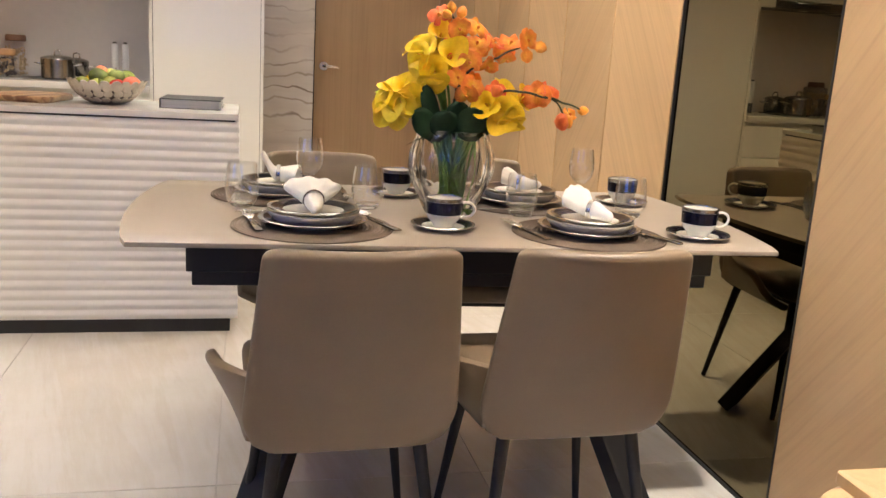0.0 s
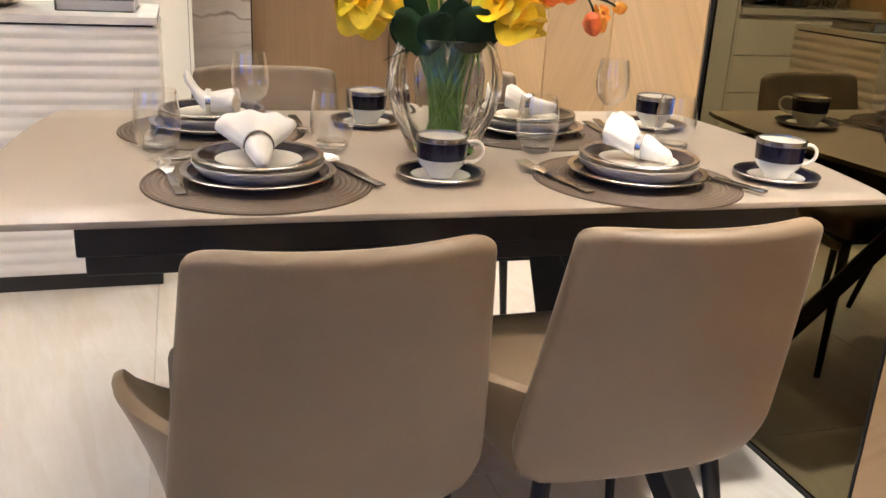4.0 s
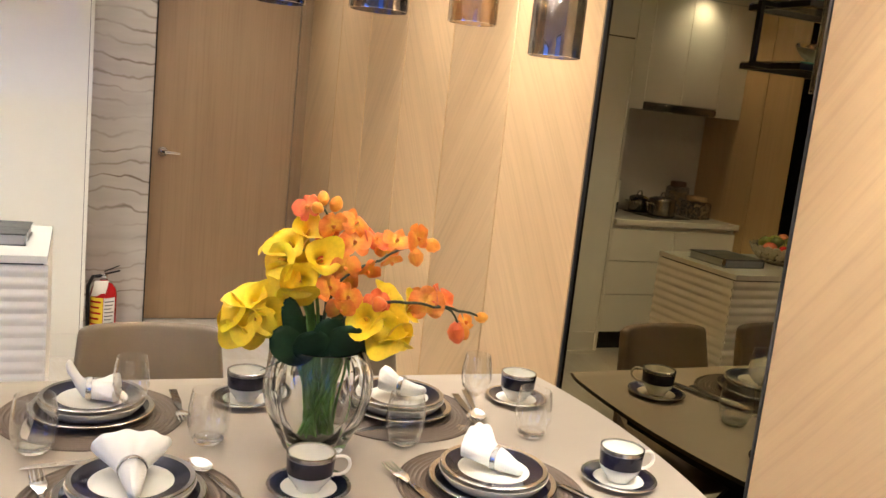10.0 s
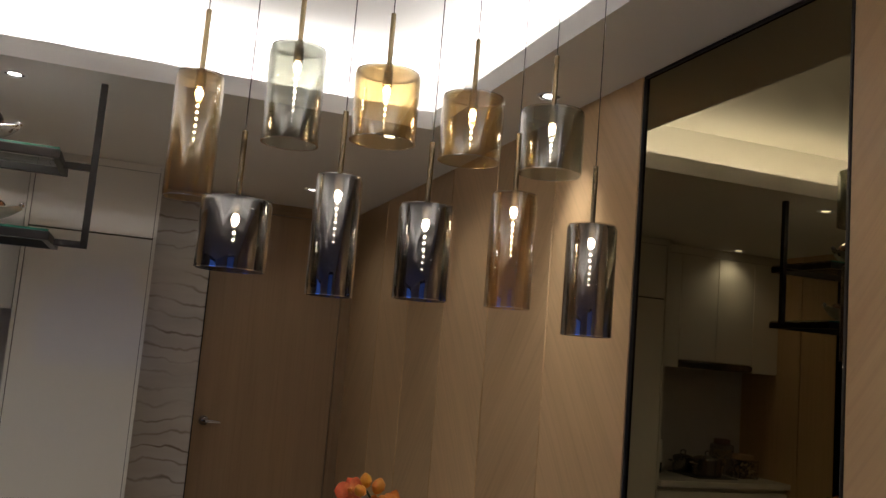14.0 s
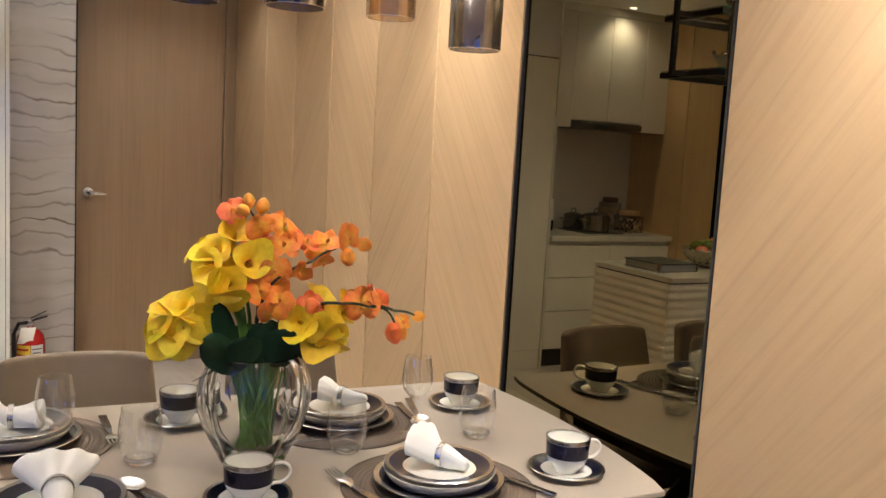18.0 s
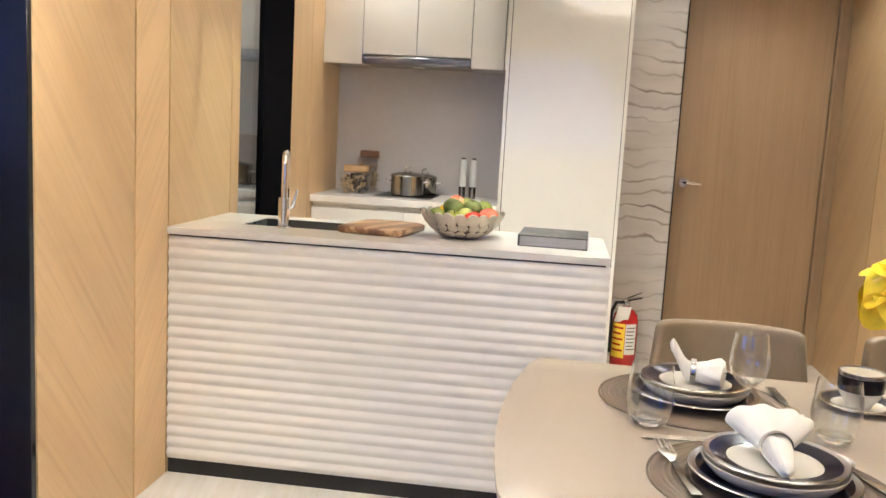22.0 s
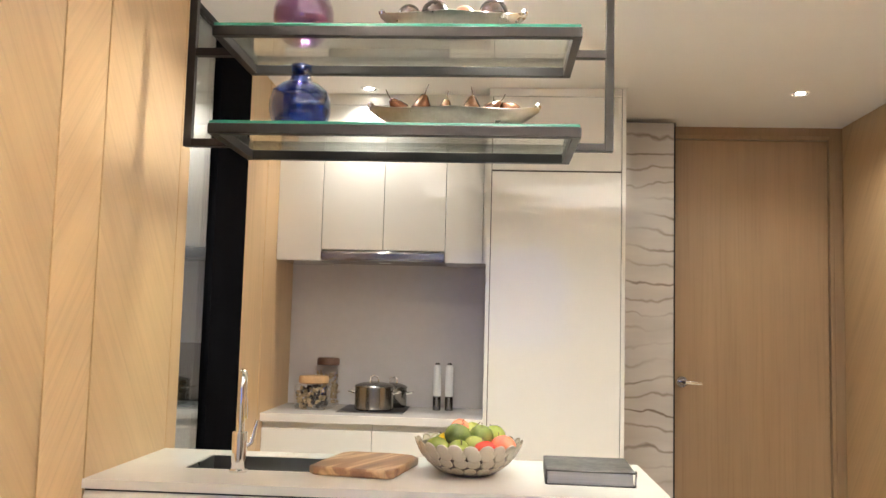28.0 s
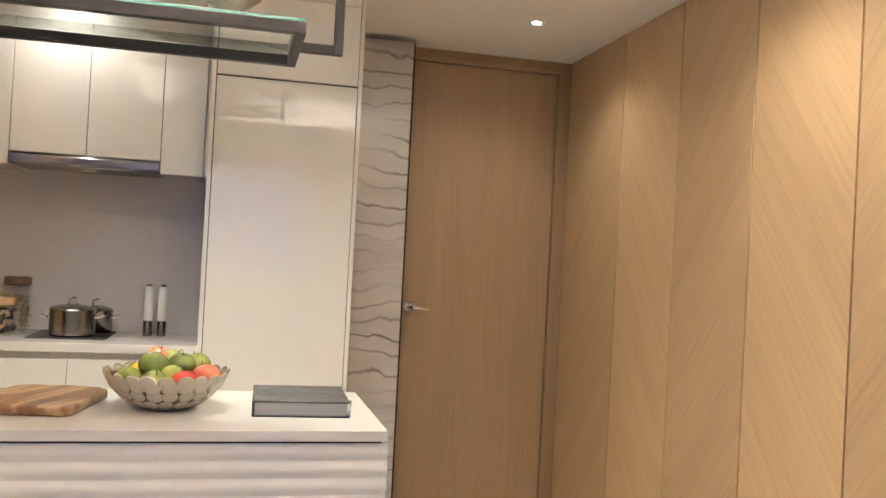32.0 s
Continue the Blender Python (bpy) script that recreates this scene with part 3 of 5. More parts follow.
# the added fill lamps get fittings too
for lx, ly, lp in DOWNLIGHTS:
    downlight(lx, ly)

# ---- island ----


def slat_profile(h):
    """Outline of one soft wave of the fluting, h high, from groove to groove: (out, up)."""
    return [(0.0085 * (0.5 - 0.5 * math.cos(2 * math.pi * i / 14)) ** 0.75, h * i / 14) for i in range(15)]


island = thing("kitchen_island", pose(XL, ISL_Y0, 0), "kitchen island clad in cream horizontal fluting on a black plinth", "kitchen island")
IW, ID = -XL, ISL_Y1 - ISL_Y0
part("plinth", box(0.002, IW - 0.03, 0.022, ID - 0.03, FLOOR, 0.012), M_black, island, "recessed black plinth")
FL_Z0, FL_Z1, NF = 0.013, 0.867, 20
fh = (FL_Z1 - FL_Z0) / NF


def flute_bar(length):
    """One flute along x with its face towards -y."""
    bm = bmesh.new()
    prof = slat_profile(fh)
    ends = [[bm.verts.new((x, 0.018 - d, z)) for d, z in prof] for x in (0, length)]
    for i in range(len(prof) - 1):
        bm.faces.new((ends[0][i], ends[1][i], ends[1][i + 1], ends[0][i + 1]))
    for e in ends:
        bm.faces.new(e)
    return bm


flute_front = link_mesh("slat", flute_bar(IW + 0.002), M_flute, 85)
flute_side = link_mesh("slat_side", flute_bar(ID - 0.012), M_flute, 85)
for i in range(NF):
    piece("slat", flute_front, island, pose(0.002, -0.002, FL_Z0 + i * fh))
    piece("slat", flute_side, island, pose(IW + 0.013, 0.010, FL_Z0 + i * fh, 0, 0, 90))
# counter with a cut-out for the sink
SX0, SX1, SY0, SY1 = 0.20, 0.60, 0.235, 0.50
bm = bmesh.new()
outer = [(0, 0), (IW, 0), (IW, ID), (0, ID)]
inner = [(SX0, SY0), (SX1, SY0), (SX1, SY1), (SX0, SY1)]
rings = [[bm.verts.new((x, y, z)) for x, y in loop] for z in (0.875, 0.90) for loop in (outer, inner)]
for i in range(4):
    k = (i + 1) % 4
    bm.faces.new((rings[0][i], rings[0][k], rings[1][k], rings[1][i]))
    bm.faces.new((rings[2][i], rings[2][k], rings[3][k], rings[3][i]))
    bm.faces.new((rings[0][i], rings[0][k], rings[2][k], rings[2][i]))
    bm.faces.new((rings[1][i], rings[1][k], rings[3][k], rings[3][i]))
bmesh.ops.bevel(bm, geom=[e for e in bm.edges if e.calc_face_angle(0) > 1.0], offset=0.002, segments=2, affect="EDGES", profile=0.5)
counter = tagged(part("island_worktop", bm, M_quartz), "white quartz worktop of the island with a sink cut-out", "worktop")
counter.matrix_basis = pose(XL, ISL_Y0, 0)
bm = box(0.002, IW - 0.006, 0.017, ID, 0.012, 0.69)
for x0, x1, y0, y1 in ((0.002, SX0 - 0.006, 0.017, ID), (SX1 + 0.006, IW - 0.006, 0.017, ID), (SX0 - 0.006, SX1 + 0.006, 0.017, SY0 - 0.006), (SX0 - 0.006, SX1 + 0.006, SY1 + 0.006, ID)):
    box(x0, x1, y0, y1, 0.69, 0.866, bm=bm)
part("body", bm, M_flute, island)
part("shadow_gap", box(0.004, IW - 0.012, 0.014, 0.034, 0.8675, 0.875), M_black, island, "dark gap under the worktop")
part("shadow_gap", box(IW - 0.034, IW - 0.012, 0.034, ID - 0.01, 0.8675, 0.875), M_black, island, "dark gap under the worktop")
part("support", box(0.004, IW - 0.036, 0.036, SY0 - 0.008, 0.8665, 0.8745), M_black, island)
sink = thing("sink", pose(XL, ISL_Y0, 0), "undermounted dark sink basin in the island", "sink")
bm = box(SX0 - 0.005, SX1 + 0.005, SY0 - 0.005, SY1 + 0.005, 0.700, 0.704)
for a in ((SX0 + 0.003, SX0 + 0.007, SY0 + 0.007, SY1 - 0.007), (SX1 - 0.007, SX1 - 0.003, SY0 + 0.007, SY1 - 0.007), (SX0 + 0.003, SX1 - 0.003, SY0 + 0.003, SY0 + 0.007), (SX0 + 0.003, SX1 - 0.003, SY1 - 0.007, SY1 - 0.003)):
    box(*a, 0.704, 0.8985, bm=bm)
part("basin", bm, M_sink, sink)
part("drain", lathe([(0.0, 0.7045), (0.03, 0.7045), (0.034, 0.708), (0.036, 0.7045)], 24), M_chrome, sink, m=pose((SX0 + SX1) / 2, (SY0 + SY1) / 2, 0))

# ---- kitchen cabinets ----


def front(name, x0, x1, z0, z1, y, parent, material=None):
    return part(name, box(x0 + 0.0015, x1 - 0.0015, y, y + 0.019, z0 + 0.0015, z1 - 0.0015, 0.0012, 1), material or M_lacquer, parent)


TX0, TX1, TY = -0.53, 0.138, 6.235
tall = thing("tall_cabinet", pose(0, 0, 0), "tall glossy cream-white built-in cabinet with handleless doors", "cabinet")
# body coloured dark to paint the shade that shows between the doors
part("body", box(TX0, TX1 - 0.018, TY + 0.02, KIT_BACK + 0.018, FLOOR, CEIL - 0.012), M_gap, tall)
part("side_panel", box(TX1 - 0.018, TX1, TY - 0.004, KIT_BACK + 0.018, FLOOR, CEIL - 0.002), M_lacquer, tall)
front("door", TX0 + 0.02, TX1 - 0.019, 0.09, 2.102, TY, tall)
front("door", TX0 + 0.02, TX1 - 0.019, 2.107, CEIL - 0.045, TY, tall)
part("filler", box(TX0, TX0 + 0.018, TY - 0.004, TY + 0.02, FLOOR, CEIL - 0.045), M_lacquer, tall)
part("filler", box(TX0, TX1 - 0.019, TY + 0.004, TY + 0.02, CEIL - 0.043, CEIL - 0.002), M_lacquer, tall)
part("plinth", box(TX0, TX1 - 0.019, TY + 0.01, TY + 0.02, FLOOR, 0.088), M_lacquer, tall)
UX = [-1.6, -1.37, -1.055, -0.74, -0.55]
UY, UZ0, UZ1 = 6.38, 1.655, CEIL - 0.06
for i in range(4):
    z0 = 1.712 if i in (1, 2) else UZ0
    u = thing("wall_cabinet", pose(UX[i], UY, 0), "glossy cream-white wall cabinet with one handleless door", "cabinet", "wall cabinets over the hob")
    w = UX[i + 1] - UX[i]
    part("body", box(0.002, w - 0.002, 0.02, KIT_BACK - UY, z0, UZ1), M_lacquer, u)
    front("door", 0, w, z0, UZ1, 0, u)
structure("cabinet_bulkhead", box(UX[0], TX0, UY + 0.004, KIT_BACK + 0.018, UZ1 + 0.002, CEIL), M_lacquer, "cream panel closing the gap above the wall cabinets", "trim")
tagged(part("filler_strip", box(UX[4] + 0.001, TX0, UY + 0.002, KIT_BACK, UZ0, UZ1), M_lacquer), "narrow cream filler strip between cabinets", "cabinet trim")
hood = thing("range_hood", pose(UX[1], UY, 0), "slim stainless steel pull-out range hood", "range hood")
hwid = UX[3] - UX[1]
part("body", box(0.004, hwid - 0.004, 0.0, 0.30, 1.657, 1.707, 0.003, 1), M_steel, hood)
part("visor", box(0.0, hwid, -0.012, 0.006, 1.664, 1.700, 0.003, 1), M_steel, hood)
part("light", box(0.28, 0.34, 0.12, 0.15, 1.6545, 1.6565), M_plastic_white, hood)
structure("splashback", box(XL, TX0, KIT_BACK, KIT_BACK + 0.018, 0.90, UZ1), M_splash, "pale grey stone splashback behind the hob", "wall")
tagged(part("kitchen_worktop", box(XL, TX0, KIT_FRONT, KIT_BACK, 0.86, 0.90, 0.002, 1), M_quartz), "white quartz kitchen worktop against the splashback", "worktop")
for x0, x1 in ((XL, -1.06), (-1.06, TX0)):
    c = thing("base_cabinet", pose(x0, KIT_FRONT + 0.03, 0), "cream-white base cabinet with handleless drawers", "cabinet", "base cabinets")
    w = x1 - x0
    part("body", box(0.001, w - 0.001, 0.02, KIT_BACK - KIT_FRONT - 0.03, 0.09, 0.86), M_lacquer, c)
    part("plinth", box(0, w, 0.06, 0.08, FLOOR, 0.09), M_black, c)
    for z0, z1 in ((0.09, 0.36), (0.365, 0.60), (0.605, 0.83)):
        front("drawer", 0, w, z0, z1, 0, c)

# ---- dining table ----
TAB = pose(0.583, 3.085, 0, 0, 0, -1.5)
table = thing("dining_table", TAB, "dining table with bowed ends, taupe glass top, black base", "table")


def table_outline(n=16):
    """Bowed ends between straight long sides."""
    hx, y0, y1, bow = 0.812, -0.440, 0.470, 0.046
    pts = []
    for end in (1, -1):
        for i in range(n + 1):
            v = -1 + 2 * i / n
            ease = 0.007 * abs(v) ** 24
            pts.append((end * (hx + bow * (1 - v * v) - ease), (y0 + y1) / 2 + end * v * (y1 - y0) / 2))
    return pts


part("tabletop", prism(table_outline(), 0.738, 0.75, 0.002, 2), M_tabletop, table, "taupe satin glass top")
part("apron", box(-0.683, 0.683, -0.335, -0.30, 0.655, 0.737, 0.003, 1), M_black, table)
part("apron", box(-0.683, 0.683, 0.30, 0.335, 0.655, 0.737, 0.003, 1), M_black, table)
part("apron", box(-0.683, -0.648, -0.30, 0.30, 0.655, 0.737, 0.003, 1), M_black, table)
part("apron", box(0.648, 0.683, -0.30, 0.30, 0.655, 0.737, 0.003, 1), M_black, table)
part("rail", box(-0.670, 0.670, -0.330, 0.330, 0.620, 0.6545, 0.003, 1), M_black, table)
for sx in (-1, 1):
    for sy in (-1, 1):
        part("leg", bar((sx * 0.30, sy * 0.06, 0.62), (sx * 0.535, sy * 0.375, FLOOR + 0.012), 0.108, 0.05, 1.0, 0.004), M_black, table)

# ---- chairs ----


def dining_chair(m):
    t = thing("dining_chair", m, "taupe leather dining chair with curved back and black metal legs", "chair", "chairs round the table")
    bm = box(-0.215, 0.215, -0.20, 0.24, 0.405, 0.475, 0.026, 3)
    part("seat", bm, M_leather, t)

    def back(u, v):
        wide = 0.330 + 0.118 * math.sqrt(max(0.0, 1 - (1 - v / 0.20) ** 2)) if v < 0.20 else 0.448 - 0.076 * ((v - 0.20) / 0.80) ** 1.05
        x = (u - 0.5) * wide
        z = 0.372 + 0.455 * v
        edge = abs(u - 0.5) * 2
        z -= 0.010 * edge ** 9 * v
        y = -0.175 - 0.125 * v ** 0.9 + 0.05 * edge ** 2.2 * (0.5 + 0.5 * v)
        return (x, y, z)
    bm = thick(sheet(19, 23, back), -0.034)
    bmesh.ops.bevel(bm, geom=[e for e in bm.edges if e.calc_face_angle(0) > 1.0], offset=0.013, segments=3, affect="EDGES", profile=0.5)
    part("backrest", bm, M_leather, t)
    for s in (-1, 1):
        def wing(u, v, s=s):
            top = 0.540 - 0.040 * min(1, u / 0.7) - 0.075 * smooth01((u - 0.7) / 0.3)
            flare = 0.088 * math.sin(math.pi / 2 * min(1, u / 0.7)) * (0.1 + 0.9 * v ** 0.8) - 0.03 * max(0.0, u - 0.7)
            return (s * (0.196 + flare), -0.190 + 0.40 * u, 0.39 + (top - 0.39) * v)
        bm = thick(sheet(12, 7, wing), 0.026 * s)
        bmesh.ops.bevel(bm, geom=[e for e in bm.edges if e.calc_face_angle(0) > 1.0], offset=0.009, segments=2, affect="EDGES", profile=0.5)
        part("wing", bm, M_leather, t)
        for y0, y1 in ((-0.15, -0.235), (0.17, 0.225)):
            part("leg", tube([(s * 0.15, y0, 0.41), (s * 0.21, y1, FLOOR + 0.004)], [0.017, 0.0095], 10), M_black, t)
    part("underframe", box(-0.17, 0.17, -0.17, 0.19, 0.385, 0.407, 0.004, 1), M_black, t)
    return t


chair = dining_chair(pose(0.246, 2.585, 0, 0, 0, 2))
copy_thing(chair, pose(0.764, 2.600, 0, 0, 0, 0.5))
copy_thing(chair, pose(0.288, 3.545, 0, 0, 0, 178))
copy_thing(chair, pose(0.83, 3.535, 0, 0, 0, 177))

# ---- low console by the panelled wall ----
console = thing("low_console", pose(XR - 0.005, 1.73, FLOOR), "low pale oak console with a rounded end", "console")


def console_outline(w, d, r):
    pts = [(0.0, -d / 2), (0.0, d / 2)]
    pts += [(-w + r - r * math.sin(radians(a)), d / 2 - r + r * math.cos(radians(a))) for a in range(0, 91, 15)]
    pts += [(-w + r - r * math.cos(radians(a)), -d / 2 + r - r * math.sin(radians(a))) for a in range(0, 91, 15)]
    return pts[::-1]


part("top", prism(console_outline(0.235, 0.77, 0.012), 0.425, 0.45, 0.003, 2), M_oak_plain, console)
part("body", prism(console_outline(0.33, 0.78, 0.13), 0.06, 0.4245, 0.03, 4), M_oak_plain, console)
part("plinth", prism(console_outline(0.29, 0.68, 0.11), 0.0, 0.0595, 0.0), M_black, console)

# ---- pendant lamps ----
canopy = thing("pendant_canopy", pose(0.60, 3.05, COVE), "white ceiling plate from which the pendant lamps hang", "lamp fitting")
part("plate", box(-0.62, 0.62, -0.13, 0.13, -0.03, 0.0, 0.004, 1), M_plastic_white, canopy)


def pendant(x, y, top, bottom, d, glass, label):
    r, h = d / 2, top - bottom
    t = thing("pendant_lamp", pose(x, y, bottom), label, "pendant lamp", "pendant lamps over the table")
    part("shade", lathe([(r, 0.0), (r, h - 0.010), (r - 0.003, h - 0.003), (r - 0.010, h), (0.012, h), (0.012, h - 0.003),
                         (r - 0.010, h - 0.003), (r - 0.005, h - 0.010), (r - 0.003, 0.0), (r, 0.0)], 40), glass, t)
    # thin chrome rings added to imitate light caught by the shade's glass edges
    part("rim", lathe([(r - 0.0035, -0.0012), (r + 0.0005, -0.0012), (r + 0.0005, 0.0), (r - 0.0035, 0.0), (r - 0.0035, -0.0012)], 40), M_chrome, t, "added bright ring for the glint on the lower glass edge")
    part("collar", lathe([(r - 0.0035, h - 0.0008), (r - 0.0105, h + 0.0004), (r - 0.0105, h + 0.0012), (r - 0.003, h - 0.0002)], 40), M_chrome, t, "added bright ring for the glint on the upper glass edge")
    part("socket", lathe([(0.0, h - 0.03), (0.011, h - 0.03), (0.011, h + 0.004), (0.006, h + 0.008), (0.006, h + 0.145), (0.0, h + 0.147)], 16), M_rod, t, "slim bronze rod")
    part("bulb", lathe([(0.0, h - 0.030), (0.005, h - 0.032), (0.0085, h - 0.040), (0.0072, h - 0.049), (0.003, h - 0.056), (0.0, h - 0.057)], 14), M_bulb, t, "small lit bulb")
    for k in range(6):
        zc, rb = h - 0.070 - 0.0145 * k, 0.0034 - 0.0003 * k
        if zc > 0.05:
            part("bead", lathe([(0.0, zc + rb * 1.4), (rb, zc), (0.0, zc - rb * 1.4)], 10), M_bead, t, "lit glass bead")
    part("bead_rod", tube([(0, 0, h - 0.06), (0, 0, max(0.045, h - 0.15))], 0.0011, 6), M_chrome, t)
    part("wire", tube([(0, 0, h + 0.125), (0, 0, COVE - 0.03 - bottom)], 0.0012, 6), M_black, t)


DARK_L, PALE_L = "cylindrical smoked glass pendant lamp, lit", "cylindrical pale smoked glass pendant lamp, lit"
GOLD_L = "cylindrical amber glass pendant lamp, lit"
for x, y, top, bot, d, g, lab in ((0.228, 3.01, 1.886, 1.740, 0.145, M_smoke, DARK_L), (0.436, 3.01, 1.965, 1.708, 0.101, M_smoke, DARK_L), (0.639, 3.01, 1.929, 1.720, 0.123, M_smoke, DARK_L),
                                  (0.849, 3.01, 1.985, 1.722, 0.106, M_rose, GOLD_L), (1.056, 3.01, 1.938, 1.676, 0.119, M_smoke, DARK_L),
                                  (0.131, 3.09, 2.157, 1.888, 0.102, M_amber, GOLD_L), (0.333, 3.09, 2.255, 2.038, 0.127, M_smoke_light, PALE_L), (0.543, 3.09, 2.238, 2.076, 0.153, M_amber, GOLD_L),
                                  (0.759, 3.09, 2.220, 2.064, 0.150, M_amber, GOLD_L), (0.972, 3.09, 2.222, 2.065, 0.158, M_smoke_light, PALE_L)):
    pendant(x, y, top, bot, d, g, lab)

# ---- the laid table ----
TZ = 0.7502

def crystal():
    m, nt, b = shader("crystal")
    b.inputs["Base Color"].default_value = (0.97, 0.985, 0.98, 1)
    b.inputs["Roughness"].default_value = 0.0
    b.inputs["IOR"].default_value = 1.45
    b.inputs["Transmission Weight"].default_value = 1.0
    return m


M_crystal = crystal()

M_glaze = surface("grey_glaze", (0.56, 0.51, 0.43), 0.22, 0.0, vary=0.1, coat=0.4)


def placemat(x, y):
    prof = [(0.0, 0.0)]
    n = 19
    for i in range(n):
        r0 = 0.201 * i / n
        prof += [(r0 + 0.201 * 0.15 / n, 0.0018), (r0 + 0.201 * 0.5 / n, 0.0043), (r0 + 0.201 * 0.85 / n, 0.0018)]
    t = thing("placemat", pose(x, y, TZ), "round taupe woven placemat with concentric ridges", "placemat", "placemats")
    part("weave", lathe(prof, 56), M_mat, t)
    part("border", lathe([(0.2, 0.0), (0.2005, 0.003), (0.2025, 0.0042), (0.2045, 0.003), (0.205, 0.0), (0.2, 0.0)], 56), M_mat, t, "braided border")


def plate_parts(t, r, z, depth, rim_mat, well):
    """A plate of radius r standing at height z: body, glazed rim, metal edge and well."""
    h = 0.016 + depth
    part("body", lathe([(0.0, z), (r * 0.58, z), (r * 0.63, z + 0.003), (r * 0.97, z + h - 0.002), (r * 0.985, z + h), (r * 0.97, z + h + 0.001), (r * 0.62, z + 0.007 + depth * 0.3), (r * 0.55, z + 0.0045), (0.0, z + 0.0045)], 56), well, t)
    part("rim", lathe([(r * 0.66, z + 0.0085 + depth * 0.38), (r * 0.665, z + 0.0095 + depth * 0.4), (r * 0.90, z + h * 0.93 + 0.0012), (r * 0.905, z + h * 0.93)], 56), rim_mat, t, "cobalt blue glazed rim")
    part("edge", lathe([(r * 0.90, z + h * 0.92), (r * 0.905, z + h * 0.94 + 0.0018), (r * 0.985, z + h + 0.002), (r * 1.0, z + h + 0.0004), (r * 0.99, z + h - 0.002), (r * 0.93, z + h * 0.84)], 56), M_silver, t, "silver edge")


def dinner_plate(x, y):
    t = thing("dinner_plate", pose(x, y, TZ + 0.0044), "large white dinner plate with cobalt rim and silver edge", "plate", "dinner plates")
    plate_parts(t, 0.138, 0.0, 0.004, M_navy, M_china)


def soup_plate(x, y):
    t = thing("soup_plate", pose(x, y, TZ + 0.0095), "deep silver-grey glazed plate stacked on a dinner plate", "plate", "soup plates")
    part("body", lathe([(0.0, 0.0), (0.070, 0.0), (0.082, 0.003), (0.105, 0.014), (0.1155, 0.028), (0.1175, 0.034), (0.1155, 0.0345), (0.110, 0.026), (0.098, 0.014), (0.070, 0.006), (0.0, 0.005)], 56), M_glaze, t)


def salad_plate(x, y):
    t = thing("salad_plate", pose(x, y, TZ + 0.036), "white salad plate with cobalt rim and silver edge", "plate", "salad plates")
    plate_parts(t, 0.116, 0.0, 0.0, M_navy, M_china)


def napkin(x, y, turn, style, rise, spread):
    t = thing("napkin", pose(x, y, TZ + 0.0415, 0, 0, turn), "folded white linen napkin in a silver ring", "napkin", "napkins")

    def fold(u, v):
        # v runs along the napkin from the narrow tip, through the ring, to the open fan
        a = 2 * math.pi * u
        tip, fan = smooth01(1 - v / 0.46), smooth01((v - 0.44) / 0.50)
        end = min(1.0, (v / 0.06) ** 0.6 + 0.03, ((1 - v) / 0.05) ** 0.5 + 0.02)
        w = (0.0195 + 0.038 * spread * fan - (0.0105 if rise < 0.03 else 0.003) * tip) * end
        hgt = (0.0195 + 0.004 * fan - (0.0095 if rise < 0.03 else 0.004) * tip) * end
        soft = 0.03 + 0.07 * fan
        pleat = 1 + soft * (0.6 * math.sin(3 * a + style) + 0.35 * math.sin(8 * a - style * 2 + 2 * v)) + 0.02 * math.sin(13 * a + 9 * v)
        across = w * math.cos(a) * (1 + 0.35 * (pleat - 1))
        crease = 0.0022 * fan * math.cos(across * 190 + style) * max(0.0, math.sin(a))
        z = 0.0215 + hgt * math.sin(a) * pleat + crease + (0.020 if rise < 0.03 else 0.004) * fan * (0.3 + 0.7 * spread) - 0.010 * tip
        along = (0.150 if rise < 0.03 else 0.118) * (v - 0.46) if v < 0.46 else 0.112 * (v - 0.46) * (0.45 + 0.55 * spread)
        bulge = 0.010 * fan * (1 - (across / (w + 1e-4)) ** 2 * 0.8)
        return (across, -0.006 + along + bulge, max(0.0008, z) + rise * tip ** 1.4)
    part("cloth", sheet(56, 30, lambda u, v: [c * k for c, k in zip(fold(u, v), ((1.28, 1.2, 1.15) if spread < 1.02 else (1.22, 0.94, 1.28)) if rise == 0 else (1.12, 1.0, 1.12))], True), M_cloth, t)
    ring = lathe([(0.0245, -0.006), (0.0270, -0.006), (0.0280, 0.0), (0.0270, 0.006), (0.0245, 0.006), (0.0245, -0.006)], 28)
    part("ring", ring, M_silver, t, "silver napkin ring", pose(0, -0.007, 0.0262, 90, 0, 0))


def cup_and_saucer(x, y, turn):
    s = thing("saucer", pose(x, y, TZ), "white china saucer with cobalt rim and silver edge", "saucer", "saucers")
    plate_parts(s, 0.086, 0.0, -0.002, M_navy, M_china)
    c = thing("teacup", pose(x, y, TZ + 0.0048, 0, 0, turn), "white china teacup with a cobalt band and silver rim", "cup", "teacups")
    part("bowl", lathe([(0, 0.001177), (0.025188, 0), (0.027478, 0.004708), (0.032057, 0.01177), (0.043506, 0.025894), (0.046374, 0.037664), (0.048664, 0.077682), (0.046941, 0.077682), (0.044084, 0.03531), (0.032057, 0.015301), (0, 0.009416)], 40), M_china, c)
    part("band", lathe([(0.046481, 0.036487), (0.047166, 0.03707), (0.049006, 0.06886), (0.048311, 0.069443)], 40), M_navy, c, "cobalt blue band")
    part("rim", lathe([(0.048546, 0.070026), (0.049455, 0.07062), (0.049691, 0.078276), (0.046374, 0.07909), (0.046021, 0.075328)], 40), M_silver, c, "silver rim")
    pts = []
    for i in range(15):
        a = radians(100 - 205 * i / 14)
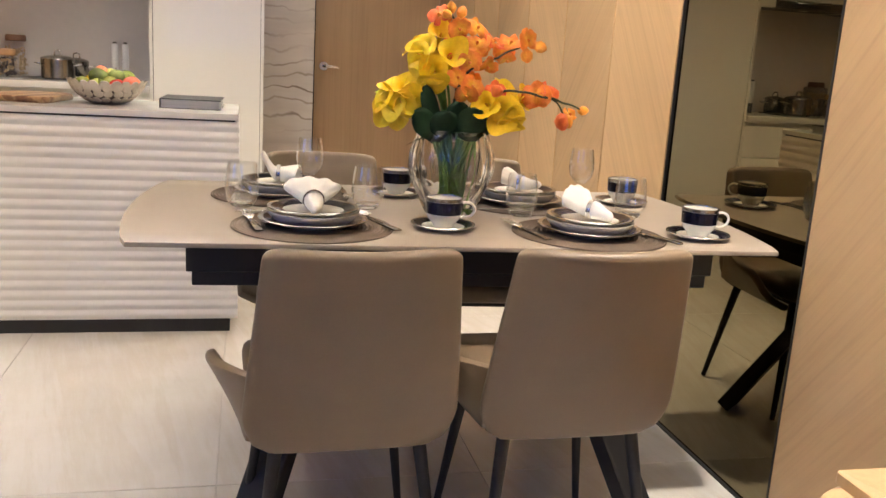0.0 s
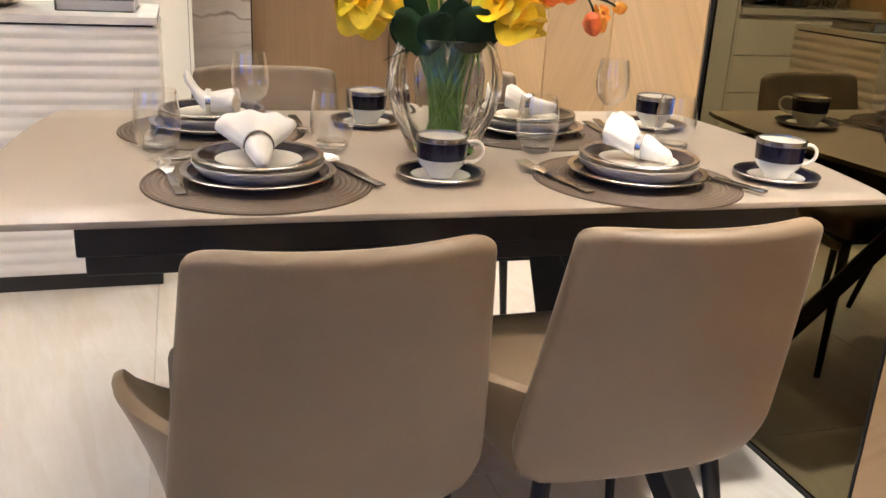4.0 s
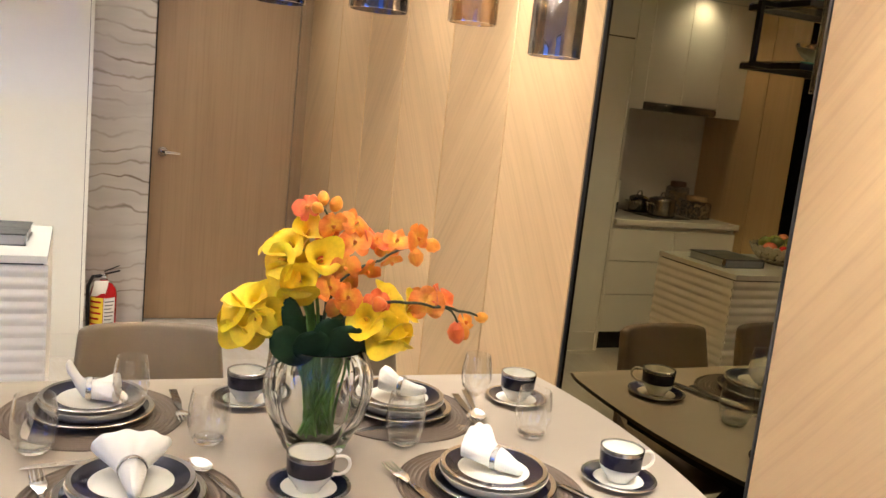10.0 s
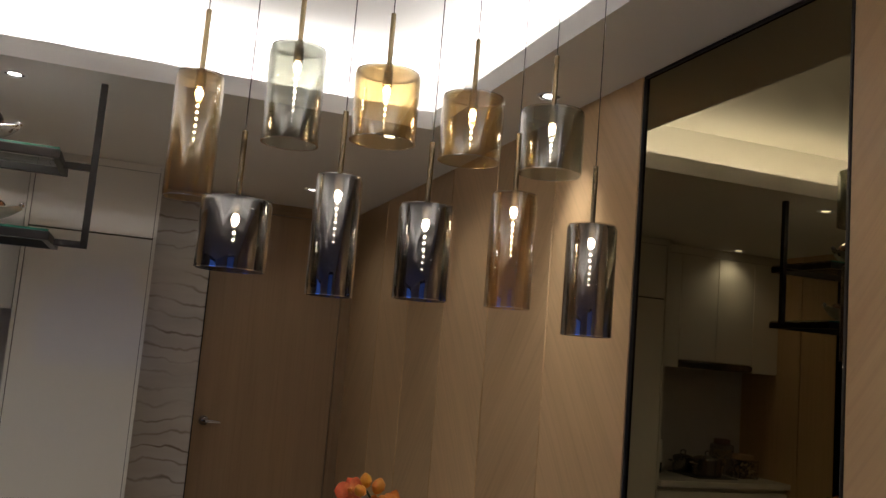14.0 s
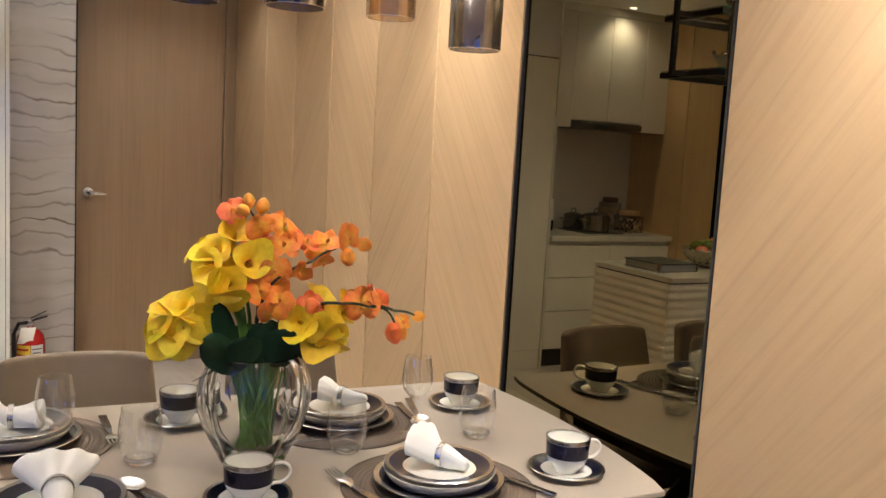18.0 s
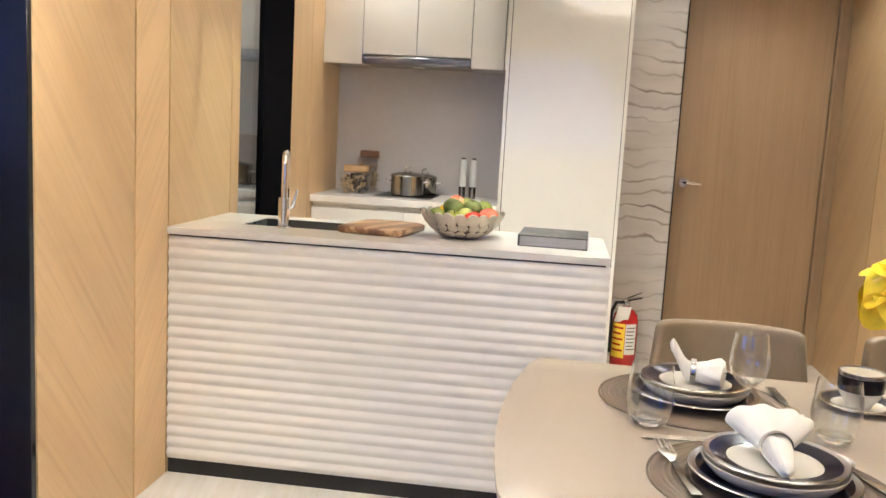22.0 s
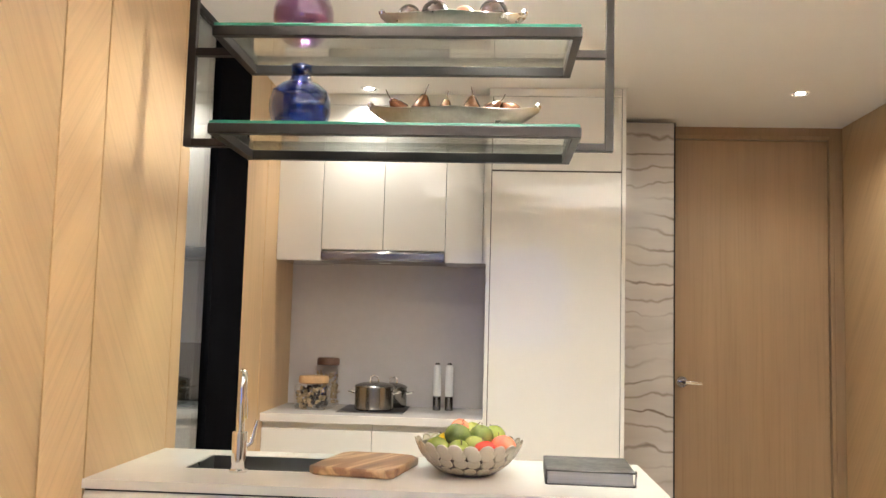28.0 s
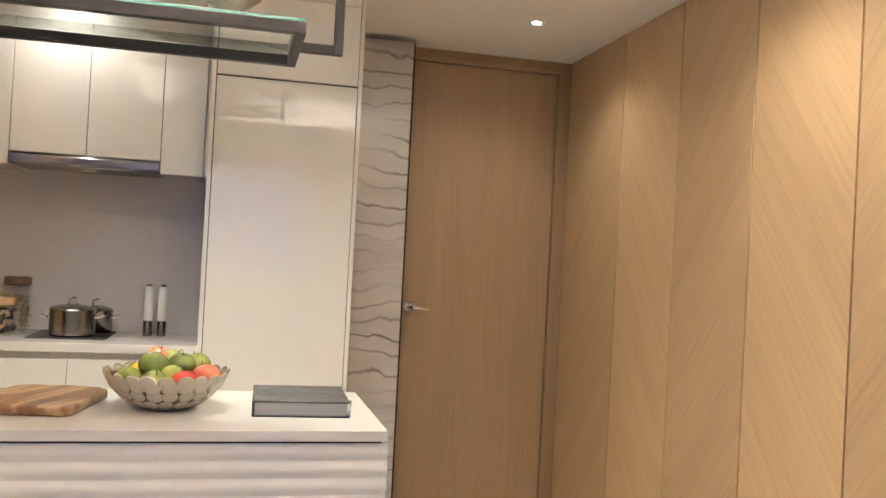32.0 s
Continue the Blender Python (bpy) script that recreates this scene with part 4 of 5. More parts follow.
        pts.append((0.062 + 0.0225 * math.cos(a) - 0.006 * (i / 14), 0, 0.047 + 0.020 * math.sin(a)))
    pts = [(0.046, 0, 0.065)] + pts + [(0.045, 0, 0.025)]
    part("handle", tube(pts, 0.0036, 8), M_china, c)


def tumbler(x, y):
    t = thing("tumbler", pose(x, y, TZ), "clear stemless glass tumbler with a heavy base", "glass", "tumblers")
    part("body", lathe([(0.0000, 0.0000), (0.0269, 0.0000), (0.0336, 0.0046), (0.0426, 0.0251), (0.0470, 0.0513), (0.0454, 0.0855), (0.0398, 0.1231), (0.0386, 0.1231), (0.0440, 0.0855), (0.0454, 0.0524), (0.0409, 0.0296), (0.0314, 0.0177)], 40), M_clear, t)
    part("base", lathe([(0.0000, 0.0023), (0.0246, 0.0011), (0.0308, 0.0057), (0.0342, 0.0120), (0.0308, 0.0165), (0.0134, 0.0142), (0.0000, 0.0137)], 40), M_crystal, t, "heavy clear base")


def wine_glass(x, y):
    t = thing("wine_glass", pose(x, y, TZ), "clear stemmed wine glass", "glass", "wine glasses")
    part("bowl", lathe([(0.0, 0.088), (0.016, 0.092), (0.033, 0.112), (0.0385, 0.135), (0.037, 0.162), (0.0315, 0.195), (0.0305, 0.195), (0.0358, 0.162), (0.0372, 0.135), (0.0318, 0.114), (0.015, 0.096), (0.0, 0.093)], 40), M_clear, t)
    part("stem", lathe([(0.0, 0.001), (0.033, 0.0), (0.034, 0.0018), (0.014, 0.005), (0.0048, 0.013), (0.0036, 0.04), (0.0045, 0.080), (0.008, 0.0875), (0.0, 0.0878)], 32), M_clear, t)


def fork(x, y, turn, z=0.0048):
    t = thing("fork", pose(x, y, TZ + z, 0, 0, turn) @ Matrix.Diagonal((1.18, 1.18, 1.0, 1.0)), "polished steel dinner fork with ribbed handle", "fork", "forks")
    part("handle", prism([(-0.0085, -0.10), (0.0085, -0.10), (0.0075, -0.02), (0.0035, 0.02), (-0.0035, 0.02), (-0.0075, -0.02)], 0.001, 0.005, 0.0012, 2), M_steel, t)
    bm = thick(sheet(7, 7, lambda u, v: ((u - 0.5) * (0.008 + 0.018 * smooth01(v * 1.4)), 0.018 + 0.04 * v, 0.004 + 0.005 * math.sin(v * 2.4) - 0.002 * (2 * u - 1) ** 2)), 0.0018)
    part("head", bm, M_cutlery, t)
    for k in range(4):
        xx = -0.0105 + 0.007 * k
        part("tine", tube([(xx, 0.056, 0.007), (xx * 1.0, 0.075, 0.006), (xx * 0.97, 0.098, 0.010)], [0.0022, 0.002, 0.0012], 6), M_cutlery, t)


def knife(x, y, turn, z=0.0048):
    t = thing("knife", pose(x, y, TZ + z, 0, 0, turn) @ Matrix.Diagonal((1.18, 1.18, 1.0, 1.0)), "polished steel table knife", "knife", "knives")
    part("handle", box(-0.007, 0.007, -0.105, -0.005, 0.0, 0.008, 0.003, 2), M_steel, t)
    part("blade", prism([(-0.007, -0.006), (0.006, -0.006), (0.0095, 0.03), (0.0095, 0.085), (0.003, 0.107), (-0.007, 0.112)], 0.002, 0.004, 0.0006, 1), M_cutlery, t)


def spoon(x, y, turn, z=0.0048):
    t = thing("spoon", pose(x, y, TZ + z, 0, 0, turn) @ Matrix.Diagonal((1.18, 1.18, 1.0, 1.0)), "polished steel table spoon", "spoon", "spoons")
    part("handle", prism([(-0.0085, -0.10), (0.0085, -0.10), (0.0065, -0.02), (0.003, 0.045), (-0.003, 0.045), (-0.0065, -0.02)], 0.0008, 0.005, 0.0012, 2), M_steel, t)

    def scoop(u, v):
        a, r = 2 * math.pi * u, v
        return (0.0205 * r * math.cos(a), 0.072 + 0.031 * r * math.sin(a), 0.0015 + 0.0085 * r * r)
    part("bowl", thick(sheet(28, 7, lambda u, v: scoop(u, 0.02 + 0.98 * v), True), 0.0014), M_cutlery, t)


SETTINGS = [(0.197, 2.866, 0, 1.0, 0.0, 1.0), (0.922, 2.806, 40, 2.2, 0.0, 1.05), (0.134, 3.318, 262, 0.3, 0.060, 0.95), (0.868, 3.262, 52, 3.0, 0.012, 0.7)]
for x, y, turn, style, rise, spread in SETTINGS:
    placemat(x, y)
    dinner_plate(x, y)
    soup_plate(x, y)
    salad_plate(x, y)
    napkin(x, y + (0.005 if turn < 90 else -0.005), turn, style, rise, spread)
for x, y, turn in ((0.536, 2.862, -4), (1.232, 2.787, -8), (0.497, 3.378, 60), (1.238, 3.306, 50)):
    cup_and_saucer(x, y, turn)
for x, y in ((0.020, 3.126), (0.371, 3.126), (0.812, 3.061), (1.154, 3.061)):
    tumbler(x, y)
wine_glass(0.206, 3.150)
wine_glass(1.016, 3.126)
fork(0.045, 2.890, 8)
spoon(0.365, 2.905, 20)
fork(0.752, 2.825, 12)
knife(1.072, 2.780, 24)
fork(0.330, 3.336, 182)
knife(0.007, 3.306, 176)
knife(0.129, 3.056, 95, 0.0)
fork(1.054, 3.236, 172)
knife(0.802, 3.156, 100, 0.0)
spoon(1.083, 3.266, 165)

# ---- vase and bouquet ----


M_leaf = surface("dark_green_leaf", (0.008, 0.026, 0.010), 0.6, spec=0.2, vary=0.35, scale=14, fine=90, relief=0.08)
M_stem = surface("green_stem", (0.12, 0.26, 0.04), 0.5, vary=0.4, scale=20, fine=60)
M_twig = surface("dark_orchid_stem", (0.05, 0.055, 0.02), 0.6, vary=0.3)
VX, VY = 0.598, 3.068
vase = thing("vase", pose(VX, VY, TZ), "heavy clear crystal vase with bulging vertical lobes", "vase")


def lobed(r, z, a):
    k = math.sin(math.pi * min(1.0, max(0.0, (z + 0.01) / 0.262)))
    return r * (1 + 0.115 * k * (abs(math.cos(4 * a)) - 0.6))


VASE_OUT = [(0.0000, 0.0000), (0.0616, 0.0000), (0.0704, 0.0067), (0.0902, 0.0505), (0.1100, 0.0955), (0.1199, 0.1348), (0.1188, 0.1741), (0.1078, 0.2113), (0.0946, 0.2416)]
VASE_IN = [(0.0902, 0.2427), (0.0891, 0.2337), (0.0990, 0.2079), (0.1078, 0.1741), (0.1078, 0.1348), (0.0990, 0.0955), (0.0792, 0.0562), (0.0572, 0.0315), (0.0000, 0.0247)]
part("body", lathe(VASE_OUT + VASE_IN, 96, shape=lobed), M_crystal, vase)

bouquet = thing("flower_bouquet", pose(VX, VY, TZ), "artificial bouquet of yellow calla lilies and orange orchids", "bouquet")


def petal_material(name, heart, middle, edge, reach, vein):
    """Petal colour that changes from the heart of the bloom to its rim, with fine veins and blotches."""
    m, nt, b = shader(name)
    tc, ln = nt.nodes.new("ShaderNodeTexCoord"), nt.nodes.new("ShaderNodeVectorMath")
    ln.operation = "LENGTH"
    nt.links.new(tc.outputs["Object"], ln.inputs[0])
    blotch = noise_tex(nt, coords(nt, (1, 1, 1), (0, 0, 0), 5.0), 55.0, 2)
    add = nt.nodes.new("ShaderNodeMath")
    add.operation = "MULTIPLY_ADD"
    add.inputs[1].default_value = reach * 0.9
    nt.links.new(blotch, add.inputs[0])
    nt.links.new(ln.outputs["Value"], add.inputs[2])
    mr = nt.nodes.new("ShaderNodeMapRange")
    mr.inputs["From Min"].default_value, mr.inputs["From Max"].default_value = reach * 0.45, reach * 1.5
    nt.links.new(add.outputs[0], mr.inputs["Value"])
    c = ramp(nt, mr.outputs[0], [(0.05, heart), (0.5, middle), (0.95, edge)])
    streak = noise_tex(nt, coords(nt, (95, 95, 18), (0, 0, 0), 5.0), 1.0, 3)
    c2 = ramp(nt, streak, [(0.34, vein), (0.62, (1.04, 1.04, 1.04))])
    info = nt.nodes.new("ShaderNodeObjectInfo")
    tone = ramp(nt, info.outputs["Random"], [(0.0, (0.93, 0.86, 0.8)), (1.0, (1.03, 1.05, 1.05))])
    nt.links.new(mix_rgb(nt, mix_rgb(nt, c, c2, 1.0, "MULTIPLY"), tone, 1.0, "MULTIPLY"), b.inputs["Base Color"])
    b.inputs["Roughness"].default_value = 0.48
    b.inputs["Subsurface Weight"].default_value = 0.12
    b.inputs["Subsurface Radius"].default_value = (0.01, 0.004, 0.001)
    b.inputs["Subsurface Scale"].default_value = 0.3
    bump(nt, b, streak, 0.25, 0.0006)
    return m


M_calla = petal_material("yellow_calla_petal", (0.82, 0.50, 0.006), (0.90, 0.60, 0.008), (0.93, 0.67, 0.015), 0.03, (0.94, 0.92, 0.88))
M_orchid = petal_material("orange_orchid_petal", (0.95, 0.58, 0.06), (0.93, 0.43, 0.05), (0.92, 0.31, 0.05), 0.026, (0.94, 0.80, 0.72))
M_orchid_red = petal_material("red_orchid_petal", (0.92, 0.42, 0.05), (0.88, 0.25, 0.04), (0.84, 0.17, 0.04), 0.024, (0.90, 0.74, 0.68))
M_spadix = surface("spadix", (0.72, 0.36, 0.01), 0.7, vary=0.2)
HUB = Vector((0, 0, 0.18))


def aim(place, way, turn=0.0):
    q = Vector(way).to_track_quat("Z", "Y")
    return Matrix.Translation(place) @ q.to_matrix().to_4x4() @ Matrix.Rotation(turn, 4, "Z")


def calla_shape(rnd, size):
    """A rolled funnel that opens into a broad heart-shaped limb with one drawn-out, curled tip."""
    tall, wob = 0.056 * rnd.uniform(0.92, 1.12), rnd.uniform(0, 6)
    droop, curl = rnd.uniform(0.002, 0.011), rnd.uniform(0.4, 1.0)

    def spathe(u, v):
        a = 2 * math.pi * u * 1.06 - math.pi * 1.06
        tip, low = max(0.0, math.cos(a)) ** 9, 0.5 - 0.5 * math.cos(a)
        wide = 0.0055 + 0.0065 * v + 0.0285 * max(0.0, (v - 0.30) / 0.70) ** 1.9
        r = (wide * (1 - 0.30 * low ** 2 * v) + 0.017 * tip * v ** 4) * size
        r *= 1 + 0.06 * math.sin(3 * a + wob) * v ** 3
        lip = max(0.0, v - 0.72) / 0.28
        z = -tall + tall * v ** 0.62
        z += lip ** 1.5 * (0.004 * math.cos(2 * a) - droop * curl * math.sin(a) ** 2 - 0.004 * low + 0.0025 * math.sin(5 * a + wob))
        z += 0.010 * tip * lip ** 2 * (1 if wob > 3 else -0.8)
        z += 0.0016 * u * (1 - v)
        return (r * math.cos(a), r * math.sin(a) * 1.06, z * size)
    return sheet(30, 16, spathe)


rnd = random.Random(5)
CALLAS = [(0.470, 1.197, -.045, (-.70, -.55, .18)), (0.546, 1.257, -.020, (.10, -.62, .70)), (0.567, 1.198, -.060, (.12, -.95, .25)), (0.523, 1.149, -.075, (-.05, -1, .02)),
          (0.512, 1.108, -.060, (.0, -.72, -.60)), (0.500, 1.232, -.020, (-.35, -.55, .65)), (0.478, 1.222, .035, (-.5, .4, .6)), (0.535, 1.205, .050, (0, .8, .4)),
          (0.385, 1.087, -.030, (-.85, -.40, .20)), (0.444, 1.103, -.050, (.15, -.75, .55)), (0.395, 1.034, -.040, (-.55, -.62, -.38)), (0.422, 1.020, -.030, (-.2, -.55, -.75)),
          (0.461, 1.062, -.055, (.1, -.95, .1)), (0.412, 1.108, .015, (-.45, .2, .8)), (0.392, 1.055, .040, (-.7, .6, 0)), (0.410, 1.066, -.050, (-.35, -.85, .1)),
          (0.735, 1.058, -.085, (.1, -.9, .35)), (0.712, 1.040, -.092, (-.3, -.88, .15)), (0.754, 1.010, -.070, (.3, -.55, -.70)), (0.757, 1.106, .005, (.25, -.45, .8)),
          (0.662, 1.078, -.080, (-.4, -.82, .3)), (0.778, 1.042, -.025, (.7, -.55, 0)), (0.738, 1.062, .050, (.2, .85, .3)), (0.700, 1.078, .040, (-.1, .7, .6)), (0.724, 1.012, -.082, (-.1, -.6, -.7)), (0.482, 1.165, -.055, (-.4, -.85, -.2)), (0.545, 1.165, -.03, (.3, -.8, .1)), (0.432, 1.062, -.06, (-.1, -.95, -.2)),
          (0.690, 1.092, -.060, (-.35, -.75, .5)), (0.792, 1.082, -.040, (.6, -.6, .3)), (0.722, 1.098, -.055, (.1, -.7, .6)), (0.700, 1.060, -.100, (-.2, -.95, -.1)),
          (0.428, 1.118, -.03, (-.4, -.5, .7)), (0.768, 1.072, -.03, (.5, -.7, .4)), (0.748, 1.028, -.090, (.1, -.95, -.1))]
for x, z, dy, way in CALLAS:
    p = Vector((x - VX, dy, z - TZ))
    way = (Vector(way) + Vector((rnd.uniform(-.1, .1), rnd.uniform(-.1, .1), rnd.uniform(-.1, .1)))).normalized()
    m = aim(p, way, rnd.uniform(-0.9, 0.9) + (1.57 if way.x > 0 else -1.57 if way.x < -0.3 else 0))
    size = rnd.uniform(0.90, 1.08)
    c = part("calla_lily", calla_shape(rnd, size), M_calla, bouquet, "yellow calla lily bloom", m)
    part("spadix", tube([(0, 0, -0.040), (0.001, 0, -0.020), (0.002, 0, -0.007)], [0.0036, 0.0032, 0.0020], 8), M_spadix, c)
    base = m @ Vector((0, 0, -0.06 * size))
    mid = base.lerp(Vector((0, 0, 0.2)), 0.5) + Vector((0, 0, 0.015))
    part("stem", tube([base, mid, (p.x * 0.12, dy * 0.2, 0.17)], [0.0035, 0.004, 0.004], 7), M_stem, bouquet)


def orchid_bloom(rnd, size):
    """A moth orchid facing +z: two round side petals over three narrower sepals."""
    bm = bmesh.new()
    for ang, ln, wd, lift in ((90, 1.0, 0.82, -0.05), (-42, 0.98, 0.80, -0.05), (-138, 0.98, 0.80, -0.05), (12, 1.0, 1.30, 0.10), (168, 1.0, 1.30, 0.10)):
        cup, wave = rnd.uniform(-0.15, 0.45), rnd.uniform(0, 6)

        def petal(u, v, ln=ln, wd=wd, cup=cup, lift=lift, wave=wave):
            w = max(0.03, 1 - abs((v - 0.60) / (0.62 if v < 0.60 else 0.405)) ** 2.2) ** 0.5
            s = (u - 0.5) * 2
            return (ln * size * (0.04 + 0.96 * v), s * wd * size * 0.5 * w, size * (lift + cup * v * v - 0.20 * s * s * w * v + 0.035 * math.sin(5 * v + 2.5 * s + wave)))
        join(bm, sheet(9, 11, petal), Matrix.Rotation(radians(ang + rnd.uniform(-9, 9)), 4, "Z"))
    return bm


ORCHIDS = [(0.537, 1.300, -.010, .031, (-.7, -.55, .4)), (0.590, 1.266, -.030, .034, (.1, -.85, -.25)), (0.642, 1.271, -.020, .036, (.35, -.65, .6)), (0.642, 1.230, -.030, .036, (-.2, -.65, .7)),
           (0.690, 1.238, -.025, .035, (.3, -.5, .8)), (0.738, 1.237, -.030, .033, (-.1, -.55, .8)), (0.782, 1.247, -.040, .035, (.45, -.88, .1)), (0.729, 1.192, -.030, .026, (.2, -.65, -.7)),
           (0.620, 1.180, -.050, .034, (-.3, -.85, -.3)), (0.587, 1.135, -.055, .035, (.2, -.88, .35)), (0.626, 1.115, -.060, .035, (.4, -.85, .25)), (0.614, 1.090, -.060, .033, (-.2, -.85, -.35)),
           (0.695, 1.105, -.060, .031, (-.1, -.92, .35)), (0.820, 1.098, -.040, .043, (-.4, -.88, .1)), (0.858, 1.110, -.030, .037, (.5, -.55, .6)), (0.930, 1.048, -.020, .025, (.4, -.6, .5)),
           (0.672, 1.172, -.040, .030, (.1, -.7, -.5)), (0.600, 1.240, .050, .034, (-.2, .8, .4)), (0.670, 1.225, .045, .034, (.2, .8, .4)), (0.740, 1.212, .040, .033, (.3, .8, .2)),
           (0.650, 1.125, .050, .034, (.1, .9, .1)), (0.835, 1.090, .030, .034, (.2, .9, .2)), (0.555, 1.285, .040, .031, (-.3, .7, .6))]
for x, z, dy, size, way in ORCHIDS:
    p = Vector((x - VX, dy, z - TZ))
    m = aim(p, Vector(way).normalized(), rnd.uniform(-0.6, 0.6))
    o = part("orchid", orchid_bloom(rnd, size), rnd.choice((M_orchid, M_orchid, M_orchid, M_orchid_red)), bouquet, "orange orchid bloom", m)
    part("lip", lathe([(0.0, 0.011), (0.003, 0.009), (0.0048, 0.004), (0.003, -0.002), (0.0, -0.003)], 10, 3, 0.25), M_orchid_red, o)


def bud(x, z, dy, r, way, skin):
    p = Vector((x - VX, dy, z - TZ))
    part("bud", lathe([(0.0, -1.25 * r), (0.55 * r, -0.95 * r), (r, -0.2 * r), (0.85 * r, 0.6 * r), (0.35 * r, 1.15 * r), (0.0, 1.3 * r)], 18, 3, 0.08), skin, bouquet, "orange orchid bud", aim(p, way))


for b in ((0.570, 1.321, -.010, .0135, (-.2, 0, 1), M_orchid), (0.598, 1.310, -.010, .015, (.3, 0, 1), M_orchid), (0.555, 1.302, -.025, .013, (-.6, -.3, .4), M_orchid), (0.822, 1.232, -.030, .0165, (1, -.2, -.3), M_orchid),
          (0.781, 1.207, -.045, .0175, (.1, -.5, -1), M_orchid), (0.971, 1.062, -.020, .0135, (1, -.3, 0.1), M_orchid), (0.905, 1.030, -.035, .0215, (.1, -.4, -1), M_orchid_red), (0.922, 1.032, -.030, .018, (.4, -.4, -1), M_orchid),
          (0.692, 1.108, -.085, .017, (.0, -1, .2), M_orchid_red), (0.575, 1.205, -.02, .018, (-.2, -.6, -1), M_orchid_red)):
    bud(*b)
TWIGS = [[(0.595, 0.96, 0), (0.588, 1.075, -.03), (0.607, 1.14, -.04), (0.645, 1.172, -.045), (0.70, 1.195, -.04), (0.755, 1.223, -.035), (0.805, 1.238, -.03)],
         [(0.605, 0.96, .01), (0.640, 1.075, -.04), (0.70, 1.104, -.065), (0.76, 1.108, -.07), (0.83, 1.096, -.06), (0.88, 1.084, -.045), (0.906, 1.050, -.035)],
         [(0.595, 0.96, 0), (0.60, 1.15, .0), (0.598, 1.25, -.01), (0.573, 1.30, -.01)],
         [(0.84, 1.096, -.055), (0.90, 1.082, -.04), (0.968, 1.062, -.02)]]
for tw in TWIGS:
    pts = [Vector((x - VX, y, z - TZ)) for x, z, y in tw]
    fine = []
    for a, b in zip(pts, pts[1:]):
        fine += [a.lerp(b, k / 4) + Vector((0, 0, 0.004 * math.sin(math.pi * k / 4))) for k in range(4)]
    part("twig", tube(fine + [pts[-1]], [0.0042 - 0.0018 * i / len(fine) for i in range(len(fine) + 1)], 7), M_twig, bouquet, "dark orchid stem")


def leaf_blade(length, width, bend):
    def blade(u, v):
        w = width * max(0.04, 1 - abs((v - 0.56) / 0.56 if v < 0.56 else (v - 0.56) / 0.445) ** 2.4) ** 0.5
        s = (u - 0.5) * 2
        return (s * w * 0.5, bend * v * v * length - 0.14 * width * s * s + 0.05 * width * abs(s), length * v)
    return thick(sheet(9, 12, blade), 0.0012)


for (bx, by, bz), (tx, ty, tz), wd, bend in (((-.045, -.035, .195), (-.100, -.045, .352), .050, .06), ((-.030, -.045, .212), (-.135, -.060, .275), .075, .15), ((-.050, -.058, .210), (-.040, -.080, .290), .075, .15),
                                             ((.000, -.040, .214), (.098, -.030, .286), .095, .06), ((.020, -.058, .212), (.045, -.074, .300), .085, .2), ((-.010, -.055, .215), (-.006, -.070, .315), .070, .1),
                                             ((.01, .03, .195), (.09, .08, .27), .09, .25), ((0, .04, .195), (-.01, .10, .28), .09, .25), ((-.02, .03, .195), (-.10, .06, .27), .085, .25)):
    base, tip = Vector((bx, by, bz + 0.012)), Vector((tx, ty, tz + 0.010))
    zax = (tip - base).normalized()
    nrm = Vector((0.1, -1 if by < 0 else 1, 0.3))
    yax = (nrm - zax * nrm.dot(zax)).normalized()
    xax = yax.cross(zax)
    m = Matrix.Translation(base) @ Matrix((xax, yax, zax)).transposed().to_4x4()
    part("leaf", leaf_blade((tip - base).length, wd, bend), M_leaf, bouquet, "broad dark green leaf", m)
part("leaf", tube([(-0.05, -0.03, 0.215), (-0.09, -0.035, 0.222), (-0.14, -0.03, 0.196)], [0.004, 0.003, 0.0005], 6), M_leaf, bouquet, "thin dark green leaf")
for i in range(46):
    side = -1 if i % 2 else 1
    x0, y0 = rnd.uniform(-0.046, 0.046), rnd.uniform(-0.030, 0.030)
    x1, y1 = side * rnd.uniform(0.012, 0.058), rnd.uniform(-0.030, 0.034)
    bow = rnd.uniform(-0.006, 0.006)
    part("stem", tube([(x0, y0, 0.026), (x0 * 0.6 + x1 * 0.4 + bow, (y0 + y1) / 2, 0.105), (x1, y1, 0.215)], rnd.uniform(0.0028, 0.0042), 6), M_stem, bouquet)

# ---- things on the island ----
tap = thing("kitchen_tap", pose(-1.225, 4.60, 0.90, 0, 0, 14), "tall chrome kitchen tap with a side lever", "tap")
part("base", lathe([(0.0, 0.0), (0.027, 0.0), (0.027, 0.006), (0.022, 0.010), (0.022, 0.115), (0.019, 0.118), (0.0, 0.118)], 28), M_chrome, tap)
pts = [(0, 0, 0.115), (0, 0, 0.24)] + [(0, 0.045 - 0.045 * math.cos(radians(a)), 0.24 + 0.045 * math.sin(radians(a))) for a in range(15, 181, 15)] + [(0, 0.09, 0.20)]
part("spout", tube(pts, 0.0125, 14), M_chrome, tap)
part("nozzle", tube([(0, 0.09, 0.205), (0, 0.09, 0.145)], [0.016, 0.0175], 16), M_chrome, tap)
part("lever", tube([(0.018, 0, 0.075), (0.033, 0, 0.085), (0.048, 0, 0.150)], [0.008, 0.007, 0.005], 10), M_chrome, tap)


